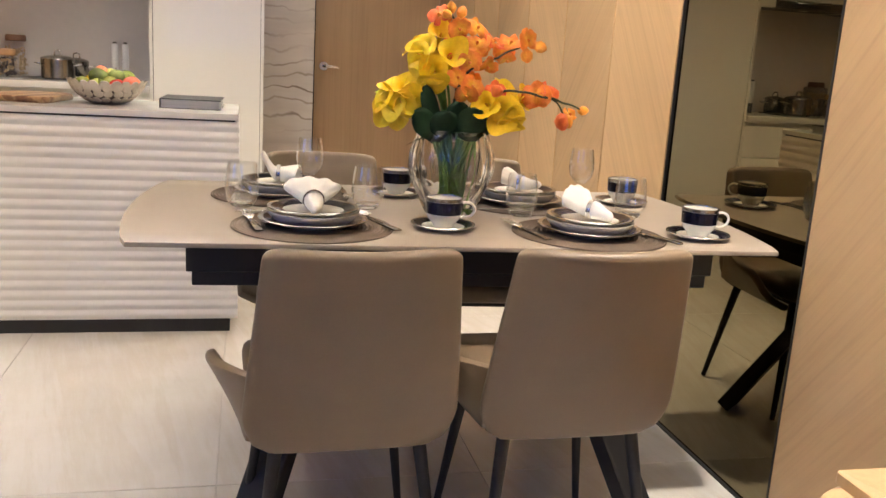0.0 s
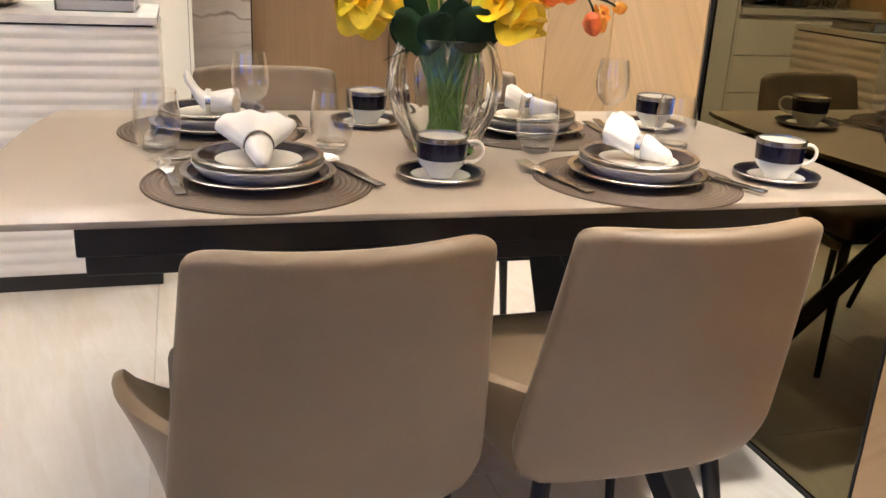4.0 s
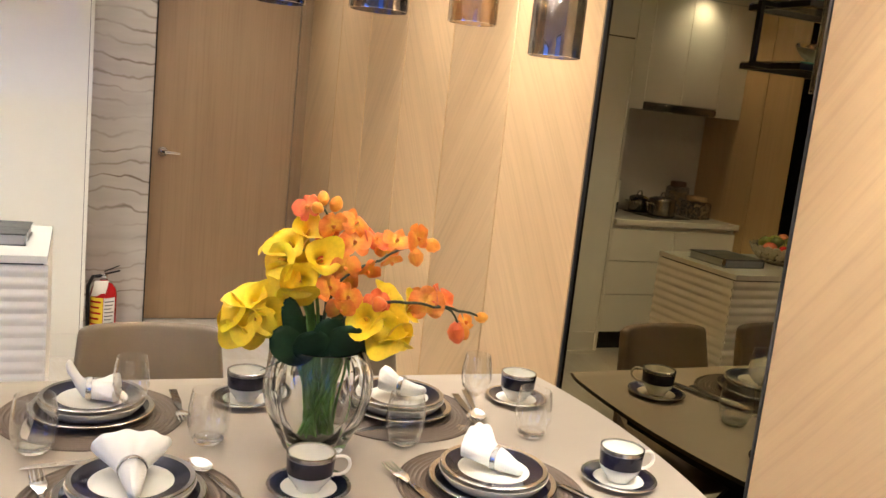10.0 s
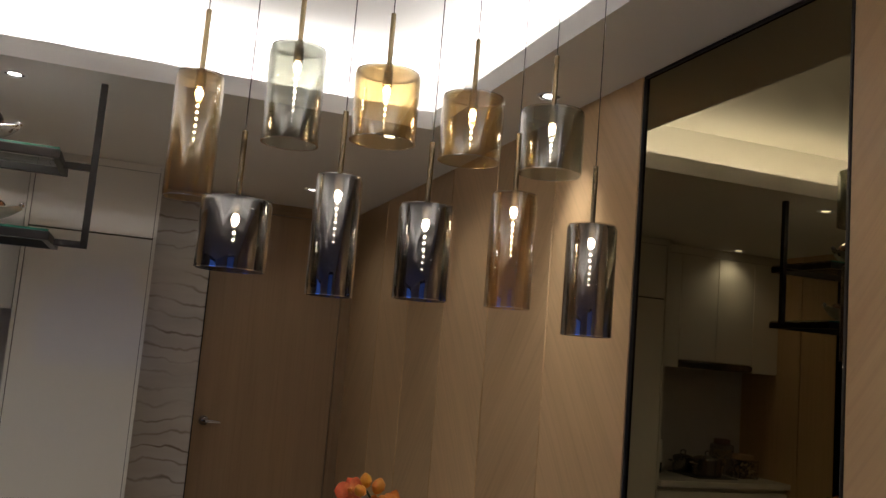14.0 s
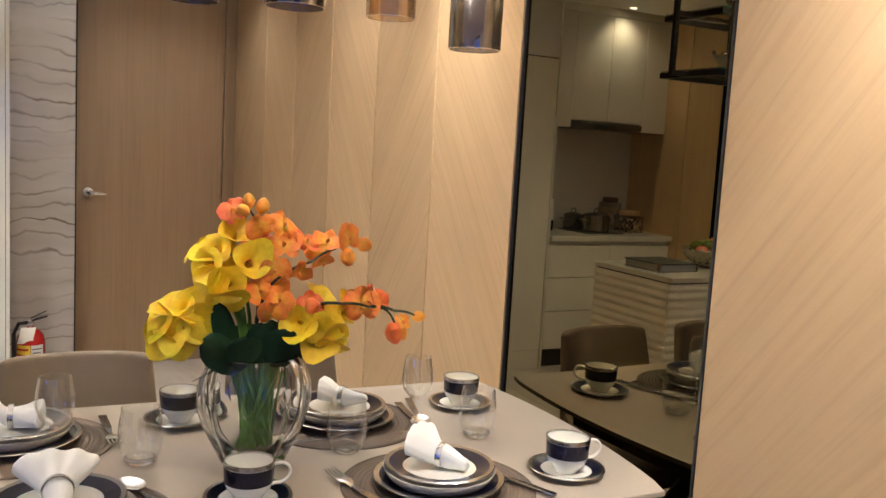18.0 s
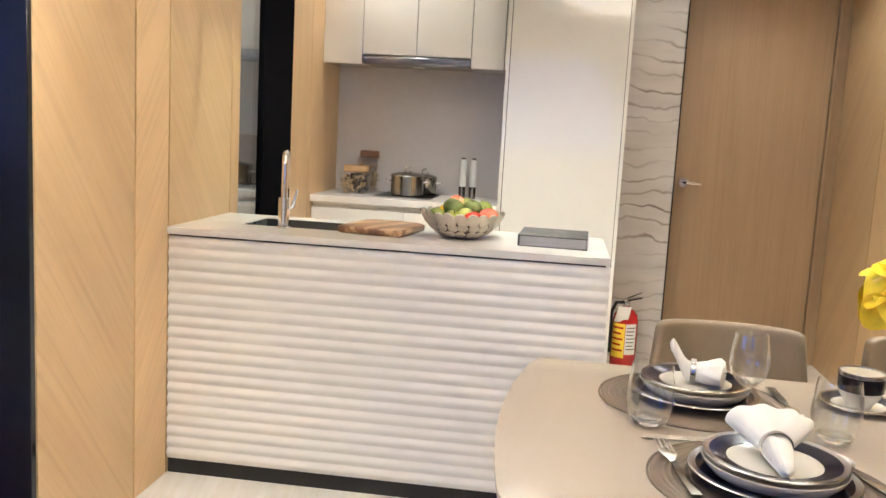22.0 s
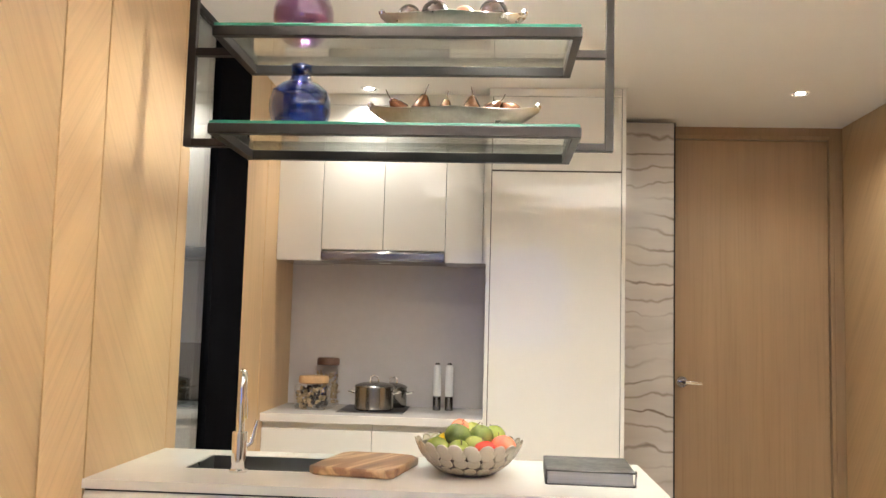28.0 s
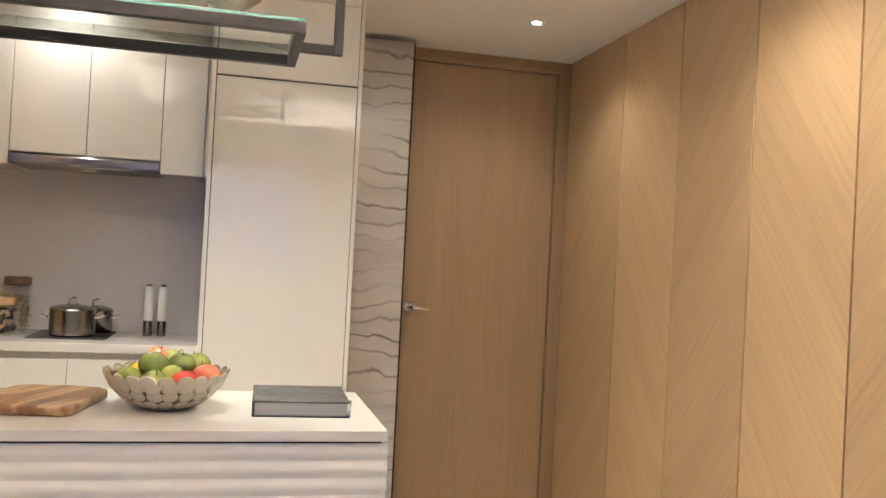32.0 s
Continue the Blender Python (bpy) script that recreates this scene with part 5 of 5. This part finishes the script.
def striped_wood():
    m, nt, b = shader("striped_acacia_wood")
    w = noise_tex(nt, coords(nt, (9, 1.2, 9), (0, 0, 12), 0.0), 1.0, 3, 0.5, 0.6)
    g = noise_tex(nt, coords(nt, (120, 6, 120), (0, 0, 12), 0.0), 1.0, 3)
    c = ramp(nt, w, [(0.35, (0.15, 0.065, 0.03)), (0.48, (0.24, 0.12, 0.055)), (0.54, (0.52, 0.33, 0.18)), (0.62, (0.22, 0.105, 0.05)), (0.7, (0.40, 0.24, 0.13))])
    c2 = ramp(nt, g, [(0.3, (0.85, 0.83, 0.8)), (0.7, (1.06, 1.06, 1.06))])
    nt.links.new(mix_rgb(nt, c, c2, 1.0, "MULTIPLY"), b.inputs["Base Color"])
    b.inputs["Roughness"].default_value = 0.45
    return m


board = solid("cutting_board", prism([(-0.115, -0.17), (0.105, -0.175), (0.125, -0.155), (0.13, 0.11), (0.10, 0.15), (0.02, 0.165), (-0.10, 0.155), (-0.13, 0.12), (-0.135, -0.15)], 0.0, 0.026, 0.007, 3),
              striped_wood(), "striped acacia wood cutting board with rounded corners", "cutting board", pose(-0.86, 4.74, 0.9002, 0, 0, -9))

book = thing("book", pose(-0.195, 4.71, 0.9002, 0, 0, -2), "thick grey coffee-table book in a clear sleeve", "book")
M_grey_cover = surface("grey_photo_cover", (0.095, 0.088, 0.085), 0.5, vary=0.9, scale=9, fine=45, spec=0.2)
M_pages = surface("grey_page_edges", (0.36, 0.34, 0.33), 0.35, 0.4, vary=0.1, stretch=(1, 1, 40), fine=60)
part("page_block", box(-0.122, 0.118, -0.132, 0.132, 0.004, 0.037), M_pages, book)
part("cover", box(-0.127, 0.125, -0.137, 0.137, 0.0375, 0.042, 0.001, 1), M_grey_cover, book, "dark grey printed cover")
part("cover", box(-0.127, 0.125, -0.137, 0.137, 0.0, 0.0035, 0.001, 1), M_grey_cover, book)
part("spine", box(-0.129, -0.1225, -0.137, 0.137, 0.0, 0.042, 0.002, 2), M_grey_cover, book)
part("band", box(0.126, 0.1285, -0.14, -0.115, 0.0, 0.044), M_chrome, book)

bowl = thing("fruit_bowl", pose(-0.552, 4.71, 0.9002) @ Matrix.Diagonal((0.95, 0.95, 0.92, 1)), "wide shell-mosaic fruit bowl", "bowl")
M_shell = surface("pearly_shell", (0.48, 0.42, 0.33), 0.25, vary=0.22, scale=30, fine=120, coat=0.4)
M_resin = surface("dark_resin", (0.055, 0.035, 0.025), 0.4)
BOWL = [(0.0, 0.004), (0.06, 0.0), (0.085, 0.008), (0.125, 0.038), (0.152, 0.072), (0.163, 0.094)]


def bowl_at(f):
    k = f * (len(BOWL) - 1)
    i = min(int(k), len(BOWL) - 2)
    (r0, z0), (r1, z1) = BOWL[i], BOWL[i + 1]
    return r0 + (r1 - r0) * (k - i), z0 + (z1 - z0) * (k - i), (r1 - r0, z1 - z0)


part("body", lathe(BOWL + [(0.160, 0.094), (0.149, 0.074), (0.122, 0.041), (0.083, 0.012), (0.0, 0.008)], 48), M_resin, bowl)
scale_mesh = link_mesh("shell", lathe([(0.0, 0.0035), (0.8, 0.003), (0.97, 0.0018), (1.0, 0.0)], 12), M_shell)
for ring, (f, n, r) in enumerate(((0.50, 17, 0.0205), (0.68, 20, 0.0225), (0.86, 22, 0.0240), (0.985, 23, 0.0240))):
    rr, zz, (dr, dz) = bowl_at(f)
    for i in range(n):
        a = 2 * math.pi * (i + 0.5 * (ring % 2)) / n + rnd.uniform(-.03, .03)
        nrm = Vector((dz * math.cos(a), dz * math.sin(a), -dr)).normalized()
        piece("shell", scale_mesh, bowl, aim((rr * math.cos(a), rr * math.sin(a), zz), nrm) @ Matrix.Diagonal((r, r * rnd.uniform(0.9, 1.08), 1, 1)))


def fruit_skin(name, a, b, speck):
    m, nt, bs = shader(name)
    n1, n2 = noise_tex(nt, coords(nt, (1, 1, 1), (0, 0, 0), 5.0), 9, 3), noise_tex(nt, coords(nt, (1, 1, 1), (0, 0, 0), 5.0), 120, 1)
    c = ramp(nt, n1, [(0.36, a), (0.64, b)])
    nt.links.new(mix_rgb(nt, c, ramp(nt, n2, [(0.6, (1, 1, 1)), (0.72, speck)]), 1.0, "MULTIPLY"), bs.inputs["Base Color"])
    bs.inputs["Roughness"].default_value = 0.25
    return m


M_green = fruit_skin("green_apple_skin", (0.16, 0.19, 0.03), (0.31, 0.32, 0.07), (1.2, 1.2, 1.1))
M_dkgreen = fruit_skin("dull_green_skin", (0.10, 0.13, 0.03), (0.21, 0.23, 0.06), (1.3, 1.3, 1.1))
M_redfruit = fruit_skin("red_apple_skin", (0.42, 0.012, 0.012), (0.60, 0.06, 0.03), (1.2, 1.1, 1.0))
M_peach = fruit_skin("blushed_peach_skin", (0.62, 0.09, 0.05), (0.74, 0.30, 0.15), (1, 1, 1))
M_lemon = fruit_skin("yellow_lemon_skin", (0.80, 0.48, 0.01), (0.86, 0.60, 0.04), (0.9, 0.9, 0.8))
M_stalk = surface("brown_stalk", (0.08, 0.045, 0.02), 0.8)


def apple_bm(r):
    prof = []
    for i in range(15):
        a = math.pi * i / 14
        rr = r * math.sin(a) * (1 + 0.10 * math.cos(a))
        z = -r * 0.90 * math.cos(a) - (0.22 * r * math.exp(-((rr / (0.32 * r)) ** 2)) if a > 2 else -0.12 * r * math.exp(-((rr / (0.3 * r)) ** 2)) if a < 1 else 0)
        prof.append((rr if 0 < i < 14 else 0.0, z))
    return lathe(prof, 22, 5, 0.012)


FRUITS = [("peach", "small blushed peach on top of the fruit heap", M_peach, -0.030, 0.03, 0.148, .030), ("apple", "green apple in the fruit bowl", M_green, -0.100, -0.055, 0.088, .038), ("apple", "green apple in the fruit bowl", M_green, -0.028, -0.085, 0.086, .036),
          ("apple", "dull green apple in the fruit bowl", M_dkgreen, -0.035, -0.02, 0.128, .041), ("apple", "green apple in the fruit bowl", M_green, 0.020, -0.045, 0.098, .035),
          ("apple", "dark red apple in the fruit bowl", M_redfruit, 0.052, -0.078, 0.086, .037), ("peach", "blushed red-yellow peach in the fruit bowl", M_peach, 0.108, -0.025, 0.094, .041),
          ("apple", "dull green apple in the fruit bowl", M_dkgreen, 0.040, -0.005, 0.128, .037), ("apple", "green apple in the fruit bowl", M_green, 0.012, 0.045, 0.130, .037),
          ("lemon", "yellow lemon in the fruit bowl", M_lemon, -0.068, 0.020, 0.100, .036), ("apple", "dull green apple in the fruit bowl", M_dkgreen, -0.085, 0.070, 0.088, .036),
          ("apple", "green apple in the fruit bowl", M_green, 0.080, 0.045, 0.120, .038), ("apple", "red apple in the fruit bowl", M_redfruit, -0.055, -0.02, 0.060, .036),
          ("apple", "green apple in the fruit bowl", M_green, 0.05, 0.0, 0.056, .036), ("apple", "green apple in the fruit bowl", M_green, -0.01, 0.05, 0.055, .036)]
for name, lab, skin, x, y, z, r in FRUITS:
    m = pose(-0.552 + 0.93 * x, 4.71 + 0.93 * y, 0.9002 + 0.90 * z, rnd.uniform(-35, 35), rnd.uniform(-35, 35), rnd.uniform(0, 360))
    t = thing(name, m, lab, "fruit", "fruit in the bowl")
    part("flesh", apple_bm(r), skin, t)
    if name != "lemon":
        part("stalk", tube([(0, 0, r * 0.6), (0.002, 0, r * 0.85), (0.006, 0.002, r * 1.12)], 0.0013, 6), M_stalk, t)

# ---- hanging shelf over the island ----
PX0, PX1, PY = -1.4605, -0.1435, 4.69
SHX0, SHX1, SHY0, SHY1 = -1.33, -0.247, 4.485, 4.90
rack = thing("hanging_shelf", pose(0, 0, 0), "ceiling-hung dark bronze frame with two glass shelves", "shelf")
for x in (PX0, PX1):
    part("post", box(x - 0.0125, x + 0.0125, PY - 0.0125, PY + 0.0125, 1.885, CEIL, 0.001, 1), M_bronze, rack)
for z in (1.8975, 2.19):
    part("arm", box(PX0 + 0.0125, SHX0, PY - 0.0125, PY + 0.0125, z - 0.0125, z + 0.0125, 0.001, 1), M_bronze, rack)
    part("arm", box(SHX1, PX1 - 0.0125, PY - 0.0125, PY + 0.0125, z - 0.0125, z + 0.0125, 0.001, 1), M_bronze, rack)
    s = part("shelf_frame", box(SHX0, SHX1, SHY0, SHY0 + 0.025, z - 0.0125, z + 0.0175, 0.001, 1), M_bronze, rack)
    part("shelf_frame", box(SHX0, SHX1, SHY1 - 0.025, SHY1, z - 0.0125, z + 0.0175, 0.001, 1), M_bronze, rack)
    part("shelf_frame", box(SHX0, SHX0 + 0.025, SHY0 + 0.025, SHY1 - 0.025, z - 0.0125, z + 0.0175, 0.001, 1), M_bronze, rack)
    part("shelf_frame", box(SHX1 - 0.025, SHX1, SHY0 + 0.025, SHY1 - 0.025, z - 0.0125, z + 0.0175, 0.001, 1), M_bronze, rack)
    g = part("glass_shelf", box(SHX0 + 0.004, SHX1 - 0.004, SHY0 + 0.004, SHY1 - 0.004, z + 0.018, z + 0.026), M_shelf_glass, rack, "clear glass shelf with green edges")
    M_green_edge = surface("green_glass_edge", (0.04, 0.20, 0.14), 0.15, vary=0.1)
    part("glass_edge", box(SHX0 + 0.004, SHX1 - 0.004, SHY0 + 0.001, SHY0 + 0.0038, z + 0.018, z + 0.026), M_green_edge, rack, "green polished glass edge")
Z_LOW, Z_HIGH = 1.8975 + 0.0263, 2.19 + 0.0263


def jar_vase(z, glass, label):
    t = thing("glass_vase", pose(-1.105, 4.68, z), label, "vase", "coloured glass vases")
    out = [(0.0, 0.0), (0.045, 0.0), (0.060, 0.008), (0.084, 0.035), (0.095, 0.070), (0.095, 0.105), (0.086, 0.138), (0.060, 0.160), (0.036, 0.172), (0.030, 0.190), (0.034, 0.222)]
    inner = [(0.031, 0.222), (0.026, 0.190), (0.033, 0.168), (0.058, 0.155), (0.082, 0.134), (0.091, 0.105), (0.091, 0.070), (0.080, 0.038), (0.055, 0.014), (0.0, 0.012)]
    part("body", lathe(out + inner, 48), glass, t)


jar_vase(Z_LOW, thin_glass("blue_vase_glass", (0.30, 0.43, 0.74), 0.0, 1.0, 1.6), "squat blue glass vase with a short neck")
jar_vase(Z_HIGH, thin_glass("mauve_vase_glass", (0.75, 0.61, 0.75), 0.0, 1.0, 1.6), "squat mauve glass vase with a short neck")


M_hammered = surface("hammered_silver", (0.40, 0.38, 0.33), 0.3, 1.0, vary=0.15, scale=20, fine=90, relief=0.3)


def boat_dish(x, z, length, label):
    t = thing("boat_dish", pose(x, 4.64, z), label, "dish", "boat-shaped dishes")

    def hull(u, v):
        s = (u - 0.5) * 2
        w = 0.085 * (1 - abs(s) ** 2.6) + 0.004
        b = (v - 0.5) * 2
        lift = 0.038 * abs(s) ** 3
        return (s * length / 2, b * w, 0.004 + 0.062 * abs(b) ** 2.2 * (1 - 0.25 * abs(s)) + lift + 0.040 * abs(s) ** 4 * (1 - abs(b)))
    part("hull", thick(sheet(33, 13, hull), 0.004), M_hammered, t, "hammered silver-grey hull")
    for s in (-1, 1):
        part("knob", lathe([(0.0, -0.012), (0.009, -0.006), (0.011, 0.002), (0.006, 0.010), (0.0, 0.013)], 14), M_chrome, t, m=pose(s * (length / 2 - 0.004), 0, 0.088))


boat_dish(-0.63, Z_HIGH, 0.45, "boat-shaped silver dish with dark polished balls")
boat_dish(-0.62, Z_LOW, 0.52, "boat-shaped silver dish with gilded pears")
M_ball = surface("dark_mottled_shell", (0.045, 0.022, 0.014), 0.22, vary=0.8, scale=14, fine=50, coat=0.15)
M_ball2 = surface("copper_shell", (0.42, 0.20, 0.12), 0.3, 0.3, vary=0.3, scale=14)
for i, (dx, r, mt) in enumerate(((-0.135, .036, M_ball), (-0.055, .043, M_ball), (0.035, .034, M_ball2), (0.125, .045, M_ball))):
    bm = bmesh.new()
    bmesh.ops.create_icosphere(bm, subdivisions=3, radius=r)
    for v in bm.verts:
        v.co *= 1 + 0.02 * noise.noise(v.co * 40)
    solid("decor_ball", bm, mt, "polished mottled brown decorative ball in the dish", "ornament", pose(-0.63 + dx, 4.64, Z_HIGH + 0.042 + r), "balls in the upper dish")
M_pear = surface("gilded_pear", (0.12, 0.045, 0.014), 0.25, 0.35, vary=0.45, scale=18, fine=60)
for i, dx in enumerate((-0.165, -0.10, -0.025, 0.055, 0.115, 0.175)):
    k = (1.0, 1.12, 0.8, 1.05, 0.95, 0.9)[i]
    tilt = (70, 15, 25, 10, 60, 75)[i]
    t = thing("decor_pear", pose(-0.62 + dx, 4.635 + 0.008 * (i % 2), Z_LOW + 0.072 + 0.004 * (i % 2), tilt * 0.4, tilt * (1 if i % 2 else -1) * 0.6, 40 * i), "glossy gilded brown decorative pear in the dish", "ornament", "pears in the lower dish")
    part("body", lathe([(0.0, -0.034 * k), (0.018 * k, -0.031 * k), (0.029 * k, -0.016 * k), (0.030 * k, 0.0), (0.022 * k, 0.018 * k), (0.014 * k, 0.033 * k), (0.009 * k, 0.042 * k), (0.0, 0.045 * k)], 20), M_pear, t)
    part("stalk", tube([(0, 0, 0.042 * k), (0.002, 0, 0.060 * k), (0.007, 0, 0.075 * k)], 0.0017, 6), M_stalk, t)

# ---- things on the kitchen worktop ----
hob = thing("hob", pose(-1.09, 6.47, 0.9002), "black glass induction hob set on the worktop", "hob")
part("glass", box(-0.165, 0.165, -0.13, 0.24, 0.0, 0.006, 0.002, 1), M_hob, hob)
part("rim", box(-0.168, 0.168, -0.133, -0.130, 0.0, 0.0055), M_steel, hob)


def cooking_pot(x, y, r, h, label, lid):
    t = thing("cooking_pot", pose(x, y, 0.9065), label, "pot", "steel pots on the hob")
    part("body", lathe([(0.0, 0.0), (r * 0.93, 0.0), (r, 0.006), (r, h), (r + 0.004, h + 0.002), (r + 0.003, h + 0.004), (r - 0.003, h + 0.002), (r - 0.004, 0.008), (0.0, 0.006)], 40), M_steel, t)
    for s in (-1, 1):
        part("handle", tube([(s * r, -0.035, h * 0.72), (s * (r + 0.028), -0.030, h * 0.78), (s * (r + 0.034), 0, h * 0.80), (s * (r + 0.028), 0.030, h * 0.78), (s * r, 0.035, h * 0.72)], 0.0052, 9), M_chrome, t)
    if lid:
        l = part("lid", lathe([(r + 0.002, h + 0.004), (r * 0.95, h + 0.012), (r * 0.6, h + 0.022), (0.0, h + 0.028), (0.0, h + 0.024), (r * 0.9, h + 0.006)], 40), M_steel, t, "domed steel lid")
        part("knob", tube([(-0.020, 0, h + 0.026), (-0.018, 0, h + 0.050), (0, 0, h + 0.058), (0.018, 0, h + 0.050), (0.020, 0, h + 0.026)], 0.005, 9), M_chrome, l)


cooking_pot(-1.085, 6.46, 0.098, 0.115, "lidded stainless steel cooking pot on the hob", True)
cooking_pot(-1.01, 6.645, 0.072, 0.10, "smaller stainless steel pot behind the lidded one", True)
M_cork = surface("pale_wood_lid", (0.46, 0.28, 0.13), 0.6, vary=0.2, scale=12, fine=90)
M_dark_lid = surface("dark_wood_lid", (0.13, 0.058, 0.03), 0.5, vary=0.2, scale=12, fine=90)
M_nut = surface("pale_brown_shells", (0.40, 0.29, 0.16), 0.5, vary=0.5, scale=50)
M_pod = surface("dark_shells", (0.055, 0.04, 0.035), 0.35, vary=0.5, scale=50)


def storage_jar(x, y, w, h, lid_mat, label, n, mats):
    t = thing("storage_jar", pose(x, y, 0.9002), label, "jar", "storage jars")
    part("glass", box(-w / 2, w / 2, -w / 2, w / 2, 0, h, 0.012, 3), M_clear, t)
    part("lid", lathe([(0.0, h), (w * 0.42, h), (w * 0.46, h + 0.004), (w * 0.46, h + 0.030), (w * 0.42, h + 0.038), (0.0, h + 0.039)], 32), lid_mat, t)
    for mt in mats:
        bm = bmesh.new()
        for i in range(n):
            b2 = bmesh.new()
            bmesh.ops.create_icosphere(b2, subdivisions=1, radius=1.0)
            sx = rnd.uniform(0.007, 0.011)
            f = w / 2 - 0.014
            join(bm, b2, Matrix.LocRotScale((rnd.uniform(-f, f), rnd.uniform(-f, f), rnd.uniform(0.012, h * 0.86)), Euler((rnd.uniform(0, 6), rnd.uniform(0, 6), 0)), (sx * 1.5, sx, sx * 0.6)))
        tagged(part("contents", bm, mt, t, "dried shells and nuts"), kind="stuff")


storage_jar(-1.40, 6.47, 0.165, 0.130, M_cork, "square glass jar of dried shells with a pale wooden lid", 110, (M_nut, M_pod))
storage_jar(-1.365, 6.665, 0.130, 0.215, M_dark_lid, "tall glass jar of nuts with a dark wooden lid", 110, (M_nut,))
for x in (-0.775, -0.712):
    t = thing("pepper_mill", pose(x, 6.60, 0.9002), "slim white mill on a steel foot", "mill", "pair of mills")
    part("foot", lathe([(0.0, 0.0), (0.021, 0.0), (0.021, 0.07), (0.019, 0.072), (0.0, 0.072)], 24), M_steel, t)
    part("body", lathe([(0.0, 0.073), (0.020, 0.073), (0.0215, 0.10), (0.0195, 0.22), (0.016, 0.232), (0.0, 0.235)], 24), M_plastic_white, t)
    part("cap", lathe([(0.0, 0.236), (0.012, 0.236), (0.013, 0.240), (0.009, 0.245), (0.0, 0.246)], 20), M_steel, t)

# ---- fire extinguisher beside the marble column ----
ext = thing("fire_extinguisher", pose(0.243, 6.47, FLOOR), "red fire extinguisher with a yellow and white label", "fire extinguisher")
M_red = surface("red_enamel", (0.40, 0.010, 0.014), 0.22, vary=0.06, coat=0.4)
part("cylinder", lathe([(0.0, 0.0), (0.066, 0.0), (0.072, 0.006), (0.074, 0.02), (0.074, 0.305), (0.066, 0.345), (0.045, 0.372), (0.022, 0.382), (0.020, 0.395), (0.0, 0.395)], 36), M_red, ext)


def wrap(a0, a1, z0, z1, r):
    return thick(sheet(14, 2, lambda u, v: (r * math.cos(radians(a0 + (a1 - a0) * u)), r * math.sin(radians(a0 + (a1 - a0) * u)), z0 + (z1 - z0) * v)), 0.0006)


part("label_plate", wrap(200, 268, 0.10, 0.30, 0.0746), surface("yellow_label", (0.78, 0.56, 0.03), 0.5), ext, "yellow printed label")
part("label_plate", wrap(270, 325, 0.12, 0.30, 0.0746), surface("white_label", (0.76, 0.75, 0.72), 0.5), ext, "white printed label")
M_print = surface("dark_print", (0.10, 0.08, 0.09), 0.6)
for i in range(7):
    part("print", wrap(275, 318 - 6 * (i % 3), 0.275 - 0.021 * i, 0.281 - 0.021 * i, 0.0754), M_print, ext)
for i in range(5):
    part("print", wrap(206, 260 - 8 * (i % 2), 0.270 - 0.033 * i, 0.281 - 0.033 * i, 0.0754), M_red, ext)
part("valve", lathe([(0.0, 0.395), (0.018, 0.395), (0.018, 0.425), (0.010, 0.432), (0.0, 0.432)], 16), M_chrome, ext)
part("grip", bar((0.0, 0.0, 0.425), (0.085, -0.02, 0.452), 0.022, 0.010, 0.8), M_black, ext)
part("grip", bar((0.0, 0.0, 0.440), (0.080, -0.02, 0.482), 0.020, 0.006, 0.8), M_black, ext)
part("gauge", lathe([(0.0, 0.0), (0.014, 0.0), (0.014, 0.008), (0.0, 0.009)], 16), M_chrome, ext, m=pose(0, -0.02, 0.412, 90, 0, 0))
part("tag", thick(sheet(4, 5, lambda u, v: (-0.05 + 0.075 * u - 0.02 * v, -0.062 - 0.012 * math.sin(3 * v), 0.40 - 0.09 * v)), 0.001), M_cloth, ext, "white paper tag")
part("hose", tube([(-0.018, 0.0, 0.415), (-0.06, -0.02, 0.415), (-0.085, -0.025, 0.36), (-0.083, -0.03, 0.20), (-0.080, -0.03, 0.12)], 0.010, 10), M_black, ext)

# ---- floor tiles ----
TW, TL = 0.785, 1.57
tile_mesh = link_mesh("tile", box(0.0012, TW - 0.0012, 0.0012, TL - 0.0012, -0.004, 0.0, 0.0008, 1), M_floor)
x0, y0 = -0.83 - 2 * TW, 4.6 - 4 * TL
cut = {}
for i in range(7):
    for j in range(9):
        xa, ya = max(x0 + i * TW, XL - 0.17), max(y0 + j * TL, YB)
        xb, yb = min(x0 + (i + 1) * TW, XR + 0.02), min(y0 + (j + 1) * TL, YD + 0.1)
        if xb - xa < 0.02 or yb - ya < 0.02:
            continue
        key = (round(xb - xa, 3), round(yb - ya, 3))
        if key == (TW, TL):
            me = tile_mesh
        else:
            if key not in cut:
                cut[key] = link_mesh("tile", box(0.0012, key[0] - 0.0012, 0.0012, key[1] - 0.0012, -0.004, 0.0, 0.0008, 1), M_floor)
            me = cut[key]
        piece("tile", me, floor, pose(xa, ya, FLOOR))
